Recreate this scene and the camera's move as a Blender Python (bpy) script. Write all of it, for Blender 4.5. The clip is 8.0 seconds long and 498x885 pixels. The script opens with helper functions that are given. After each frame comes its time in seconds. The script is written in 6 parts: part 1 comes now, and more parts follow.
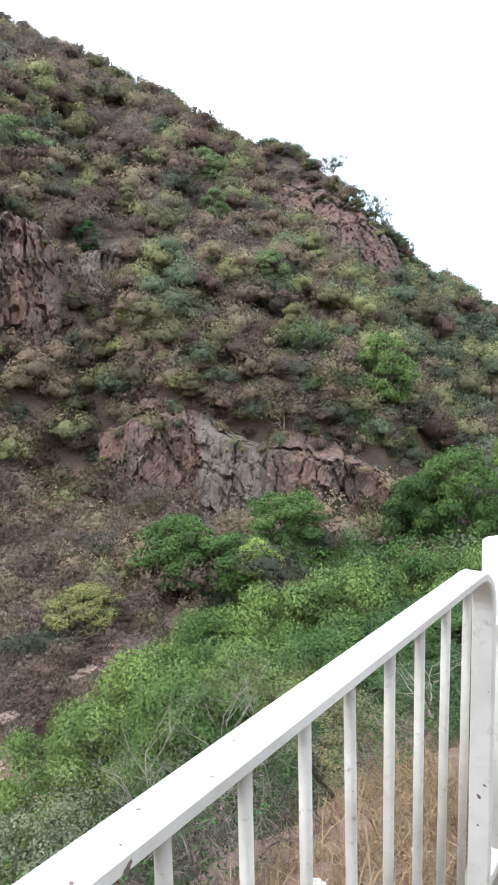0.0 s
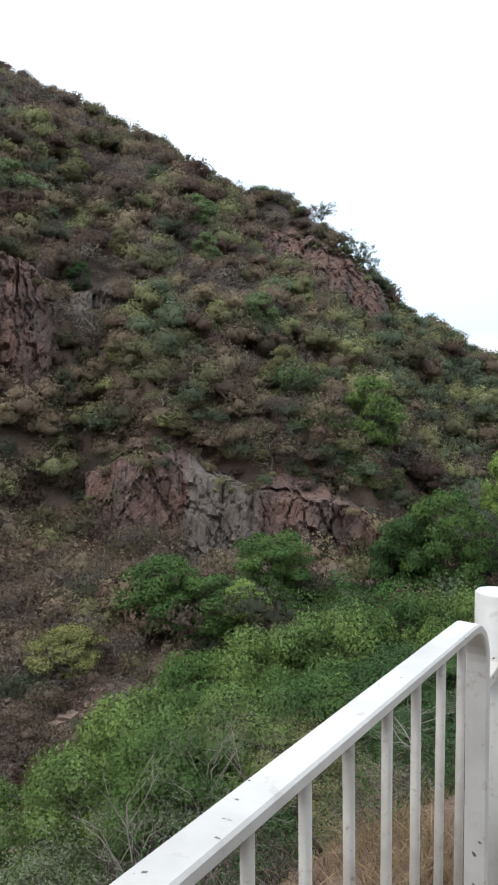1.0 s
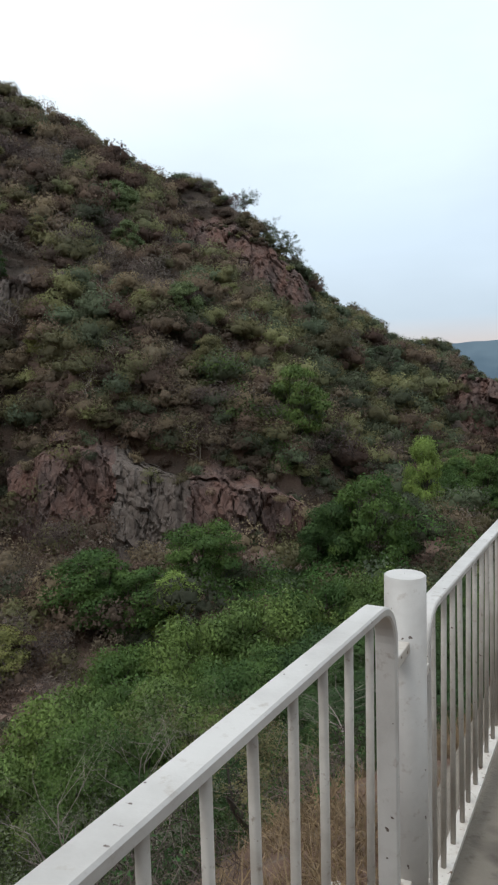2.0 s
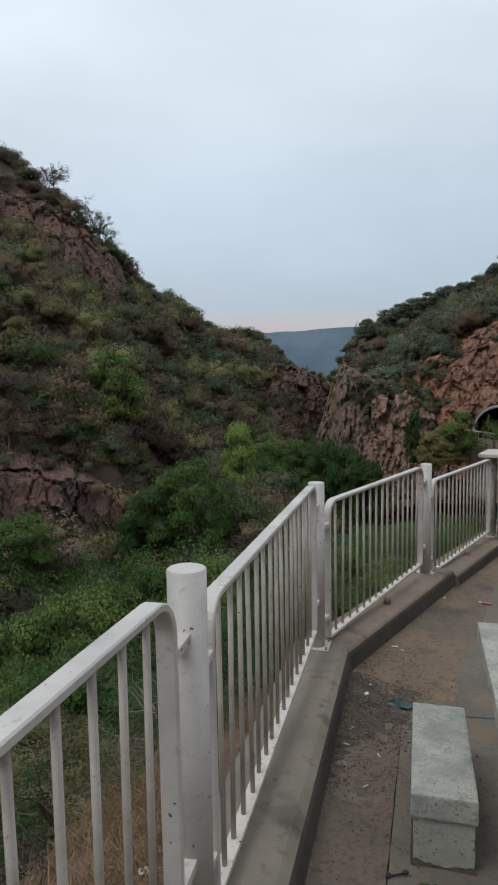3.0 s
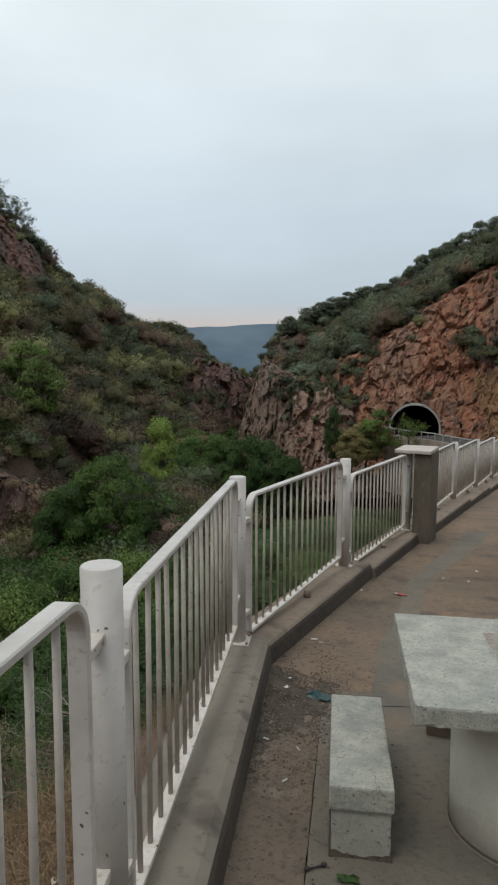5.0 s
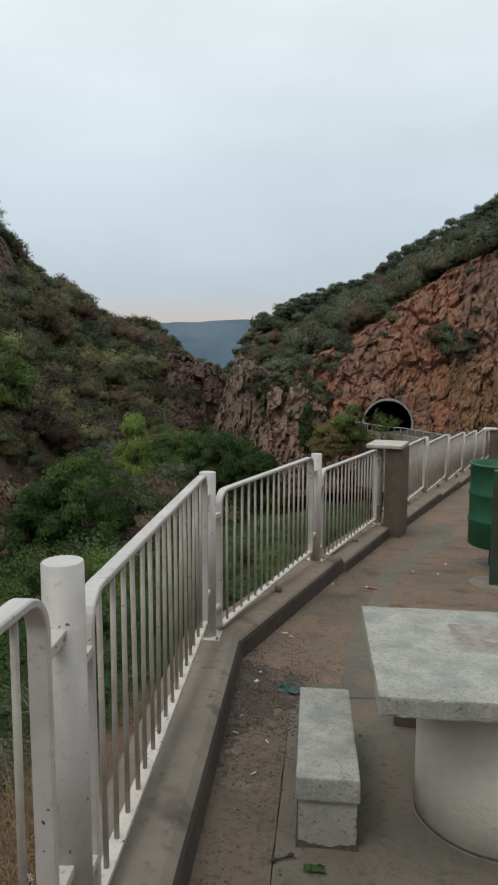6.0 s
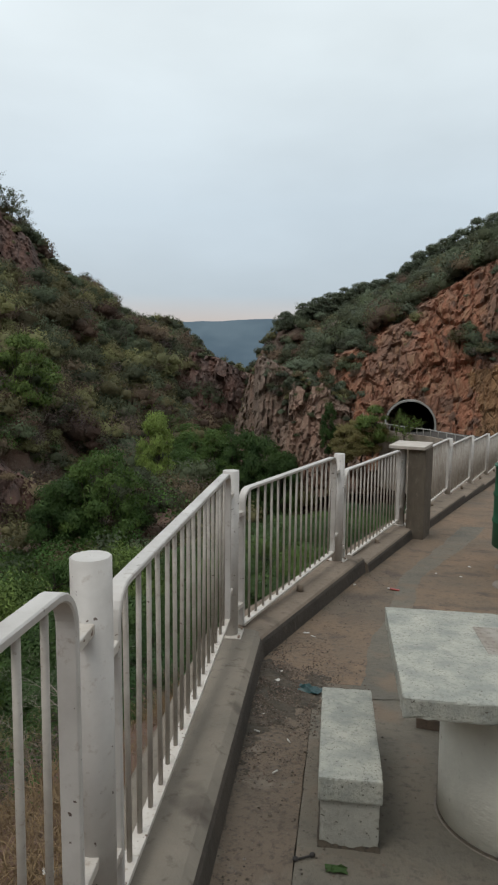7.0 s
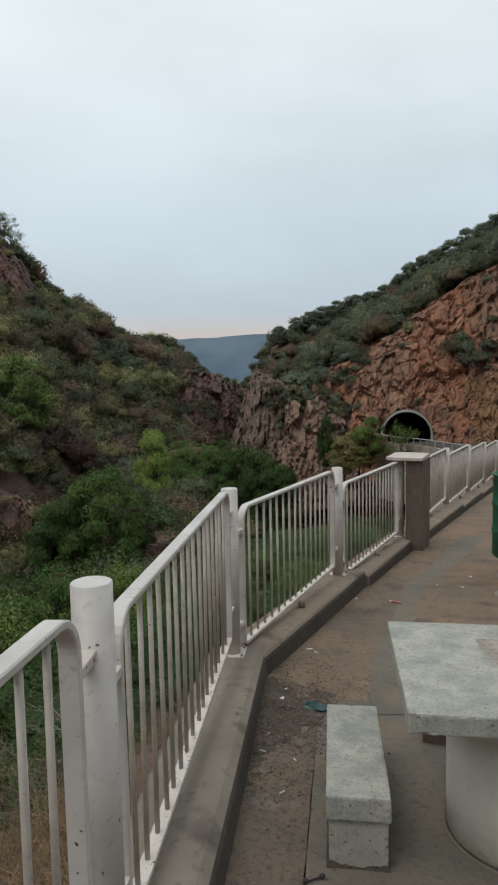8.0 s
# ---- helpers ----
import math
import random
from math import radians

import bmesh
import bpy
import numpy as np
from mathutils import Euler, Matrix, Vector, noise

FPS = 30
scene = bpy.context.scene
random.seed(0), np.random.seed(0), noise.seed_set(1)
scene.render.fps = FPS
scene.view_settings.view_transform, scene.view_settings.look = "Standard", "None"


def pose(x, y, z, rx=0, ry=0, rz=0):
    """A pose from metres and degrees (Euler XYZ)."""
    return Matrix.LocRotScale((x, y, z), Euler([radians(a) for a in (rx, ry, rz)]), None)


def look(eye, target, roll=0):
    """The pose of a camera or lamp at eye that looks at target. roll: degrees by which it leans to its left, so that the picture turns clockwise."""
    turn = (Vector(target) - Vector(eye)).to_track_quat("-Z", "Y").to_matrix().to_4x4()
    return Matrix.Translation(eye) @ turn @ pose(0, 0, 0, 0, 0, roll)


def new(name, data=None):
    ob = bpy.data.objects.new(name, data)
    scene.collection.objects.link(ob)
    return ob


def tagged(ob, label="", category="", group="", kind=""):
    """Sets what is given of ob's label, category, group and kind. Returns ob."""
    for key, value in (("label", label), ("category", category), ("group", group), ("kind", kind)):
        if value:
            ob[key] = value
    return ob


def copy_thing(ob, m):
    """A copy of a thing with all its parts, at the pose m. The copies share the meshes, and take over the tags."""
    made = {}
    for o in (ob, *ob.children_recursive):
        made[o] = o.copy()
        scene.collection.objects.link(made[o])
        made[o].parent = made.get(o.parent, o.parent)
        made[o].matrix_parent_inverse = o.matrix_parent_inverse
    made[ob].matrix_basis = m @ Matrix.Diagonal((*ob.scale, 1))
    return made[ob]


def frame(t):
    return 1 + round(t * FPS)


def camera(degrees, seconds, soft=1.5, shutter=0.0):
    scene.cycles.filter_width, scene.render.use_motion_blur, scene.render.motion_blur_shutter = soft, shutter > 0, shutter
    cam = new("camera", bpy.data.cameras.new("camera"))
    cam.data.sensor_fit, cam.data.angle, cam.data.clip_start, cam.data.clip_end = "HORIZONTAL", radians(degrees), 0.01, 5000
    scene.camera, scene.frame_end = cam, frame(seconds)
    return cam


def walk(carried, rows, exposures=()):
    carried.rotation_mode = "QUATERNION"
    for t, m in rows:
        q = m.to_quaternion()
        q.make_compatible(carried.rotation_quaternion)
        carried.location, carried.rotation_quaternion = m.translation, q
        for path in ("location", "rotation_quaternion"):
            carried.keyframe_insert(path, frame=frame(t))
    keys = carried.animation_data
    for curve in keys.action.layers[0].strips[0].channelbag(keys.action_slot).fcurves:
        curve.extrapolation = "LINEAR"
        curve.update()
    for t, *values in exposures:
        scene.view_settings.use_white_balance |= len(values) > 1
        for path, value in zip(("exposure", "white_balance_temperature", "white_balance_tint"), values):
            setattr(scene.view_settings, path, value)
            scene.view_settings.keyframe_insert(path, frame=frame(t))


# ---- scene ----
import itertools

cam = camera(42.0, 8.0, soft=2.2)
PATH = [
    (0, (-0.142, -0.079, 1.627), (-1.141, 1.636, 1.381), -1.5),
    (0.5, (-0.153, -0.1, 1.642), (-1.127, 1.635, 1.437), -1.0),
    (1, (-0.149, -0.11, 1.653), (-1.119, 1.635, 1.529), -0.7),
    (1.2, (-0.145, -0.097, 1.646), (-1.075, 1.667, 1.495), -0.6),
    (2.3, (-0.095, -0.053, 1.66), (-0.724, 1.841, 1.523), -2.2),
    (2.5, (-0.077, -0.036, 1.665), (-0.566, 1.9, 1.548), -2.2),
    (3, (-0.015, -0.062, 1.686), (-0.249, 1.912, 1.472), -1.0),
    (3.5, (-0.07, -0.029, 1.675), (-0.029, 1.96, 1.466), 0.0),
    (4, (-0.078, -0.006, 1.668), (0.008, 1.981, 1.456), -0.0),
    (4.2, (-0.061, -0.037, 1.683), (-0.003, 1.953, 1.493), -0.1),
    (5.5, (-0.001, 0.008, 1.662), (0.001, 1.993, 1.412), 0.2),
    (6, (0.018, -0.013, 1.667), (0.101, 1.97, 1.424), 0.2),
    (6.5, (0.005, -0.017, 1.665), (0.042, 1.969, 1.439), 0.4),
    (7, (0.0, -0.014, 1.663), (0.018, 1.97, 1.418), 0.6),
    (7.5, (-0.005, -0.008, 1.669), (0.025, 1.979, 1.439), 0.6),
    (8, (0.002, -0.024, 1.68), (0.029, 1.966, 1.481), -1.1),
]

# ---- light ----
EXPOSURES = [(0.0, 1.86, 5950, 10), (0.5, 1.43, 5980, 10), (1.0, 0.97, 6080, 10), (1.3, 0.82, 6150, 10), (2.3, 0.16, 6250, 10), (2.6, 0.05, 6250, 11), (3.2, -0.03, 6300, 12), (3.7, 0.03, 6450, 10), (8.0, 0.05, 6550, 10)]
walk(cam, [(t, look(eye, target, roll)) for t, eye, target, roll in PATH], EXPOSURES)

world = bpy.data.worlds.new("overcast_sky")
scene.world = world
world.use_nodes = True


def build_world():
    nt = world.node_tree
    n, l = nt.nodes, nt.links
    bg = n["Background"]
    sky = n.new("ShaderNodeTexSky")
    sky.sky_type = "NISHITA"
    sky.sun_disc = False
    sky.sun_elevation, sky.sun_rotation = radians(38), radians(-60)
    sky.dust_density = 3.0
    dim = n.new("ShaderNodeMix")
    dim.data_type, dim.blend_type = "RGBA", "MULTIPLY"
    dim.inputs[0].default_value = 1.0
    l.new(sky.outputs[0], dim.inputs[6])
    dim.inputs[7].default_value = (0.09, 0.09, 0.09, 1)
    co = n.new("ShaderNodeTexCoord")
    sep = n.new("ShaderNodeSeparateXYZ")
    l.new(co.outputs["Generated"], sep.inputs[0])
    # cloud deck, lighter overhead, pale rose strip low down
    ramp = n.new("ShaderNodeValToRGB")
    l.new(sep.outputs[2], ramp.inputs[0])
    e = ramp.color_ramp.elements
    e[0].position, e[0].color = 0.0, (0.55, 0.52, 0.52, 1)
    e[1].position, e[1].color = 1.0, (1.05, 1.12, 1.16, 1)
    for p, c in ((0.06, (0.60, 0.55, 0.53, 1)), (0.10, (0.50, 0.585, 0.655, 1)), (0.22, (0.57, 0.665, 0.735, 1)), (0.42, (0.79, 0.88, 0.915, 1))):
        k = e.new(p)
        k.color = c
    mp = n.new("ShaderNodeMapping")
    mp.inputs["Scale"].default_value = (1.0, 1.0, 2.6)
    l.new(co.outputs["Generated"], mp.inputs[0])
    nz = n.new("ShaderNodeTexNoise")
    nz.inputs["Scale"].default_value, nz.inputs["Detail"].default_value, nz.inputs["Roughness"].default_value = 1.7, 5, 0.5
    l.new(mp.outputs[0], nz.inputs[0])
    cr = n.new("ShaderNodeMapRange")
    cr.inputs[1].default_value, cr.inputs[2].default_value, cr.inputs[3].default_value, cr.inputs[4].default_value = 0.3, 0.7, 0.88, 1.10
    l.new(nz.outputs[0], cr.inputs[0])
    mul = n.new("ShaderNodeMix")
    mul.data_type, mul.blend_type = "RGBA", "MULTIPLY"
    mul.inputs[0].default_value = 1.0
    l.new(ramp.outputs[0], mul.inputs[6])
    l.new(cr.outputs[0], mul.inputs[7])
    mix = n.new("ShaderNodeMix")
    mix.data_type = "RGBA"
    mix.inputs[0].default_value = 0.88
    l.new(dim.outputs[2], mix.inputs[6])
    l.new(mul.outputs[2], mix.inputs[7])
    l.new(mix.outputs[2], bg.inputs[0])
    bg.inputs[1].default_value = 1.0


build_world()
sun = new("sun", bpy.data.lights.new("sun", "SUN"))
sun.data.energy, sun.data.angle, sun.data.color = 0.9, radians(25), (1.0, 0.95, 0.88)
sun.matrix_world = look((-20, -15, 40), (0, 0, 0))

# ---- materials ----


def material(name, c1, c2, scale=4.0, rough=0.8, bump=0.3, c3=None, scale2=30.0, metal=0.0, detail=8, stretch=(1, 1, 1), vary=0.0, leaf=0.0, world_space=True, lo=0.35, hi=0.65, spot=0.35, chips=None, cracks=0.0):
    """Two colours mixed by a coarse noise, a third by a fine one, with relief. vary: difference from object to object or leaf to leaf; leaf: share of light let through."""
    m = bpy.data.materials.new(name)
    m.use_nodes = True
    n, l = m.node_tree.nodes, m.node_tree.links
    b = n["Principled BSDF"]
    if world_space:
        src = n.new("ShaderNodeNewGeometry").outputs["Position"]
    else:
        src = n.new("ShaderNodeTexCoord").outputs["Object"]
    mp = n.new("ShaderNodeMapping")
    mp.inputs["Scale"].default_value = stretch
    l.new(src, mp.inputs[0])
    nz = n.new("ShaderNodeTexNoise")
    nz.inputs["Scale"].default_value, nz.inputs["Detail"].default_value, nz.inputs["Roughness"].default_value = scale, detail, 0.6
    l.new(mp.outputs[0], nz.inputs[0])
    mr = n.new("ShaderNodeMapRange")
    mr.inputs[1].default_value, mr.inputs[2].default_value = lo, hi
    l.new(nz.outputs[0], mr.inputs[0])
    mx = n.new("ShaderNodeMix")
    mx.data_type = "RGBA"
    l.new(mr.outputs[0], mx.inputs[0])
    mx.inputs[6].default_value, mx.inputs[7].default_value = (*c1, 1), (*c2, 1)
    out = mx.outputs[2]
    nf = n.new("ShaderNodeTexNoise")
    nf.inputs["Scale"].default_value, nf.inputs["Detail"].default_value, nf.inputs["Roughness"].default_value = 2.6 if leaf else scale2, 6, 0.65
    l.new(mp.outputs[0], nf.inputs[0])
    if c3:
        mr2 = n.new("ShaderNodeMapRange")
        mr2.inputs[1].default_value, mr2.inputs[2].default_value = 1 - spot - 0.08, 1 - spot + 0.08
        l.new(nf.outputs[0], mr2.inputs[0])
        m2 = n.new("ShaderNodeMix")
        m2.data_type = "RGBA"
        l.new(mr2.outputs[0], m2.inputs[0])
        l.new(out, m2.inputs[6])
        m2.inputs[7].default_value = (*c3, 1)
        out = m2.outputs[2]
    if chips:
        ch = n.new("ShaderNodeTexNoise")
        ch.inputs["Scale"].default_value, ch.inputs["Detail"].default_value = chips[1], 3
        l.new(src, ch.inputs[0])
        cm = n.new("ShaderNodeMapRange")
        cm.inputs[1].default_value, cm.inputs[2].default_value = chips[2], chips[2] + (chips[3] if len(chips) > 3 else 0.02)
        l.new(ch.outputs[0], cm.inputs[0])
        m3 = n.new("ShaderNodeMix")
        m3.data_type = "RGBA"
        l.new(cm.outputs[0], m3.inputs[0])
        l.new(out, m3.inputs[6])
        m3.inputs[7].default_value = (*chips[0], 1)
        out = m3.outputs[2]
    relief = nf.outputs[0]
    if cracks:
        vo = n.new("ShaderNodeTexVoronoi")
        vo.feature = "DISTANCE_TO_EDGE"
        vo.inputs["Scale"].default_value = cracks
        wp = n.new("ShaderNodeMix")
        wp.data_type = "RGBA"
        wp.blend_type = "ADD"
        wp.inputs[0].default_value = 0.8 / cracks
        l.new(mp.outputs[0], wp.inputs[6])
        l.new(nz.outputs[1], wp.inputs[7])
        l.new(wp.outputs[2], vo.inputs["Vector"])
        vm = n.new("ShaderNodeMapRange")
        vm.inputs[1].default_value, vm.inputs[2].default_value, vm.inputs[3].default_value = 0.0, 0.05, 0.68
        l.new(vo.outputs[0], vm.inputs[0])
        m4 = n.new("ShaderNodeMix")
        m4.data_type = "RGBA"
        l.new(vm.outputs[0], m4.inputs[0])
        m4.inputs[6].default_value = (0.035, 0.025, 0.022, 1)
        l.new(out, m4.inputs[7])
        out = m4.outputs[2]
        ad = n.new("ShaderNodeMath")
        ad.operation = "MULTIPLY_ADD"
        l.new(vm.outputs[0], ad.inputs[0])
        ad.inputs[1].default_value = 0.8
        l.new(nf.outputs[0], ad.inputs[2])
        relief = ad.outputs[0]
    if vary:
        rnd = n.new("ShaderNodeNewGeometry").outputs["Random Per Island"] if leaf else n.new("ShaderNodeObjectInfo").outputs["Random"]
        hs = n.new("ShaderNodeHueSaturation")
        v = n.new("ShaderNodeMapRange")
        v.inputs[3].default_value, v.inputs[4].default_value = 1 - vary, 1 + vary
        l.new(rnd, v.inputs[0])
        value = v.outputs[0]
        if leaf:
            mot = n.new("ShaderNodeMapRange")
            mot.inputs[1].default_value, mot.inputs[2].default_value, mot.inputs[3].default_value, mot.inputs[4].default_value = 0.32, 0.68, 0.76, 1.24
            l.new(nf.outputs[0], mot.inputs[0])
            tm = n.new("ShaderNodeMath")
            tm.operation = "MULTIPLY"
            l.new(v.outputs[0], tm.inputs[0])
            l.new(mot.outputs[0], tm.inputs[1])
            at = n.new("ShaderNodeAttribute")
            at.attribute_name = "tint"
            tv = n.new("ShaderNodeMath")
            tv.operation = "MULTIPLY_ADD"
            l.new(at.outputs["Fac"], tv.inputs[0])
            tv.inputs[1].default_value, tv.inputs[2].default_value = 0.8, 1.0
            tw = n.new("ShaderNodeMath")
            tw.operation = "MULTIPLY"
            l.new(tm.outputs[0], tw.inputs[0])
            l.new(tv.outputs[0], tw.inputs[1])
            hu = n.new("ShaderNodeMath")
            hu.operation = "MULTIPLY_ADD"
            l.new(at.outputs["Fac"], hu.inputs[0])
            hu.inputs[1].default_value, hu.inputs[2].default_value = 0.05, 0.5
            l.new(hu.outputs[0], hs.inputs["Hue"])
            value = tw.outputs[0]
        l.new(value, hs.inputs["Value"])
        l.new(out, hs.inputs["Color"])
        out = hs.outputs[0]
    l.new(out, b.inputs["Base Color"])
    b.inputs["Roughness"].default_value, b.inputs["Metallic"].default_value = rough, metal
    if leaf:
        b.inputs["Specular IOR Level"].default_value = 0.2
        tr = n.new("ShaderNodeBsdfTranslucent")
        l.new(out, tr.inputs[0])
        ms = n.new("ShaderNodeMixShader")
        ms.inputs[0].default_value = leaf
        l.new(b.outputs[0], ms.inputs[1])
        l.new(tr.outputs[0], ms.inputs[2])
        l.new(ms.outputs[0], n["Material Output"].inputs[0])
    elif bump:
        bp = n.new("ShaderNodeBump")
        bp.inputs["Strength"].default_value, bp.inputs["Distance"].default_value = bump, 0.6 / scale2
        l.new(relief, bp.inputs["Height"])
        l.new(bp.outputs[0], b.inputs["Normal"])
    return m


M_PAINT = material("chipped_white_paint", (0.575, 0.550, 0.520), (0.43, 0.405, 0.378), 4.0, 0.5, 0.08, (0.36, 0.305, 0.26), 26, lo=0.42, hi=0.68, spot=0.33, chips=((0.10, 0.07, 0.055), 38, 0.70))
M_BARS = material("dusty_white_bars", (0.47, 0.435, 0.39), (0.34, 0.305, 0.265), 9.0, 0.55, 0.1, (0.19, 0.145, 0.11), 60, spot=0.33, chips=((0.08, 0.05, 0.04), 44, 0.715))
M_BOTTOM = material("rust_spotted_white_paint", (0.62, 0.58, 0.53), (0.50, 0.455, 0.40), 8.0, 0.55, 0.12, (0.33, 0.26, 0.20), 40, spot=0.36, chips=((0.13, 0.075, 0.045), 45, 0.64, 0.05))
M_RUST = material("rusty_steel", (0.20, 0.12, 0.08), (0.32, 0.24, 0.19), 30, 0.8, 0.3)
M_KERB = material("weathered_kerb_concrete", (0.228, 0.196, 0.156), (0.162, 0.141, 0.113), 1.6, 0.9, 0.4, (0.105, 0.083, 0.065), 14, spot=0.36, chips=((0.07, 0.056, 0.044), 3.0, 0.60, 0.12))
M_PILLAR = material("dark_plaster", (0.155, 0.128, 0.098), (0.100, 0.083, 0.064), 2.6, 0.9, 0.4, (0.19, 0.16, 0.125), 12, stretch=(1.6, 1.6, 0.8), spot=0.34)
M_CAP = material("pale_concrete_cap", (0.55, 0.50, 0.45), (0.42, 0.38, 0.34), 5.0, 0.9, 0.3, None, 40)
M_FLOOR = material("dusty_concrete_slab", (0.213, 0.143, 0.092), (0.137, 0.107, 0.078), 1.0, 0.9, 0.7, (0.098, 0.076, 0.058), 26, vary=0.02, detail=14, lo=0.38, hi=0.62, spot=0.40, chips=((0.088, 0.068, 0.052), 3.4, 0.52, 0.2))
M_SLABGRIT = material("gritty_brown_concrete_slab", (0.172, 0.127, 0.090), (0.121, 0.095, 0.070), 1.4, 0.9, 0.8, (0.078, 0.062, 0.048), 34, vary=0.02, detail=14, lo=0.38, hi=0.62, spot=0.42, chips=((0.20, 0.165, 0.13), 5.0, 0.60, 0.12))
M_SLABGREY = material("damp_grey_concrete_slab", (0.175, 0.150, 0.116), (0.122, 0.110, 0.088), 1.4, 0.9, 0.7, (0.098, 0.086, 0.067), 26, vary=0.02, detail=14, lo=0.38, hi=0.62, spot=0.40, chips=((0.178, 0.132, 0.094), 3.0, 0.55, 0.16))
M_SOIL = material("brown_dust", (0.13, 0.088, 0.065), (0.19, 0.14, 0.11), 3.0, 0.95, 0.5, (0.08, 0.06, 0.05), 30, spot=0.4)
M_TABLE = material("whitewashed_concrete", (0.44, 0.43, 0.37), (0.25, 0.265, 0.238), 8.0, 0.88, 0.7, (0.215, 0.215, 0.185), 70, detail=15, lo=0.34, hi=0.66, spot=0.40, chips=((0.12, 0.11, 0.09), 75.0, 0.66, 0.04))
M_BENCH_SIDE = material("grey_pitted_concrete", (0.37, 0.36, 0.315), (0.27, 0.265, 0.232), 6.0, 0.9, 0.5, (0.19, 0.18, 0.15), 50, spot=0.36, chips=((0.10, 0.09, 0.07), 60, 0.66, 0.04))
M_KERB_BROWN = material("weathered_brown_kerb_concrete", (0.255, 0.200, 0.150), (0.178, 0.138, 0.103), 1.6, 0.9, 0.4, (0.125, 0.096, 0.072), 14, spot=0.36, chips=((0.09, 0.07, 0.054), 3.0, 0.60, 0.12))
# the kerb's upright side: grime and painted shade in one dark colour
M_KERB_FACE = material("grimy_shaded_kerb_face", (0.072, 0.057, 0.044), (0.046, 0.038, 0.030), 2.2, 0.9, 0.4, (0.105, 0.083, 0.063), 16, spot=0.34)
M_BRICK = material("weathered_brick", (0.175, 0.128, 0.098), (0.125, 0.096, 0.077), 14.0, 0.9, 0.4, (0.09, 0.07, 0.055), 60, spot=0.38)
M_INSET = material("brown_worn_screed", (0.25, 0.215, 0.18), (0.36, 0.335, 0.295), 12.0, 0.9, 0.5, (0.18, 0.15, 0.12), 40, spot=0.4)
M_TABLE_SIDE = material("grey_cast_concrete", (0.82, 0.80, 0.71), (0.68, 0.665, 0.59), 3.0, 0.9, 0.35, (0.42, 0.39, 0.33), 30, spot=0.3, chips=((0.36, 0.33, 0.275), 4.0, 0.62, 0.1))
M_DRUM = material("green_drum_paint", (0.015, 0.125, 0.06), (0.012, 0.080, 0.043), 5, 0.5, 0.1, (0.03, 0.06, 0.04), 30, spot=0.34, chips=((0.075, 0.055, 0.035), 7.0, 0.61, 0.06))
M_POSTGREEN = material("dull_green_paint", (0.04, 0.07, 0.045), (0.03, 0.05, 0.035), 6, 0.6, 0.1)
M_CONC = material("tunnel_concrete", (0.42, 0.42, 0.40), (0.31, 0.31, 0.29), 0.8, 0.9, 0.2)
# near-black, so the bore's darkness is partly in its colour
M_TUNNEL = material("dark_tunnel_lining", (0.05, 0.055, 0.05), (0.03, 0.035, 0.03), 0.5, 0.9, 0.2)
M_ASPHALT = material("asphalt", (0.055, 0.053, 0.05), (0.08, 0.075, 0.07), 2.0, 0.9, 0.3, None, 60)
M_EARTH = material("red_hillside_earth", (0.140, 0.082, 0.058), (0.075, 0.058, 0.044), 0.10, 0.95, 0.8, (0.128, 0.088, 0.068), 2.6, lo=0.42, hi=0.6, spot=0.38, chips=((0.140, 0.104, 0.077), 5.0, 0.53, 0.14))
M_ROCKRED = material("red_cliff_rock", (0.150, 0.076, 0.056), (0.098, 0.068, 0.058), 0.30, 0.9, 0.9, (0.205, 0.135, 0.11), 1.6, stretch=(1, 1, 0.5), spot=0.38, cracks=0.75)
M_ROCKGREY = material("grey_violet_rock", (0.135, 0.105, 0.090), (0.092, 0.065, 0.055), 0.22, 0.9, 0.9, (0.17, 0.145, 0.13), 1.6, stretch=(1, 1, 0.4), spot=0.40, cracks=0.7)
M_ROCKMIX = material("grey_and_red_rock", (0.138, 0.110, 0.092), (0.102, 0.072, 0.057), 0.16, 0.9, 0.9, (0.18, 0.148, 0.13), 1.8, stretch=(1, 1, 0.4), lo=0.46, hi=0.60, spot=0.38, cracks=0.9)
M_ROCKORANGE = material("ochre_cut_rock", (0.335, 0.150, 0.090), (0.240, 0.140, 0.100), 0.14, 0.9, 0.9, (0.37, 0.225, 0.14), 0.9, stretch=(1, 1, 0.45), lo=0.42, hi=0.58, spot=0.42, chips=((0.165, 0.098, 0.070), 0.55, 0.56, 0.1), cracks=0.3)
M_ROCKOCHRE = material("orange_weathered_rock", (0.30, 0.165, 0.075), (0.20, 0.115, 0.068), 0.2, 0.9, 0.9, (0.36, 0.24, 0.13), 0.9, stretch=(1, 1, 0.45), spot=0.38, cracks=0.7)
M_ROCKBROWN = material("brown_gorge_rock", (0.285, 0.175, 0.128), (0.215, 0.168, 0.136), 0.14, 0.9, 0.9, (0.33, 0.25, 0.19), 1.2, stretch=(1, 1, 0.45), spot=0.38, cracks=0.5)
M_PARAPET = material("weathered_parapet_concrete", (0.42, 0.36, 0.295), (0.29, 0.25, 0.21), 0.9, 0.9, 0.3, (0.15, 0.125, 0.105), 6, spot=0.34)
M_FOOT = material("dull_cement_footing", (0.24, 0.21, 0.18), (0.17, 0.145, 0.122), 6, 0.9, 0.4, (0.12, 0.10, 0.085), 30, spot=0.38)
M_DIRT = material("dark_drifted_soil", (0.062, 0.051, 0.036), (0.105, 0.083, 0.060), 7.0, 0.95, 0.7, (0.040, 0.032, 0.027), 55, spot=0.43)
M_BARK = material("dark_bark", (0.075, 0.058, 0.045), (0.05, 0.04, 0.033), 6, 0.95, 0.5)
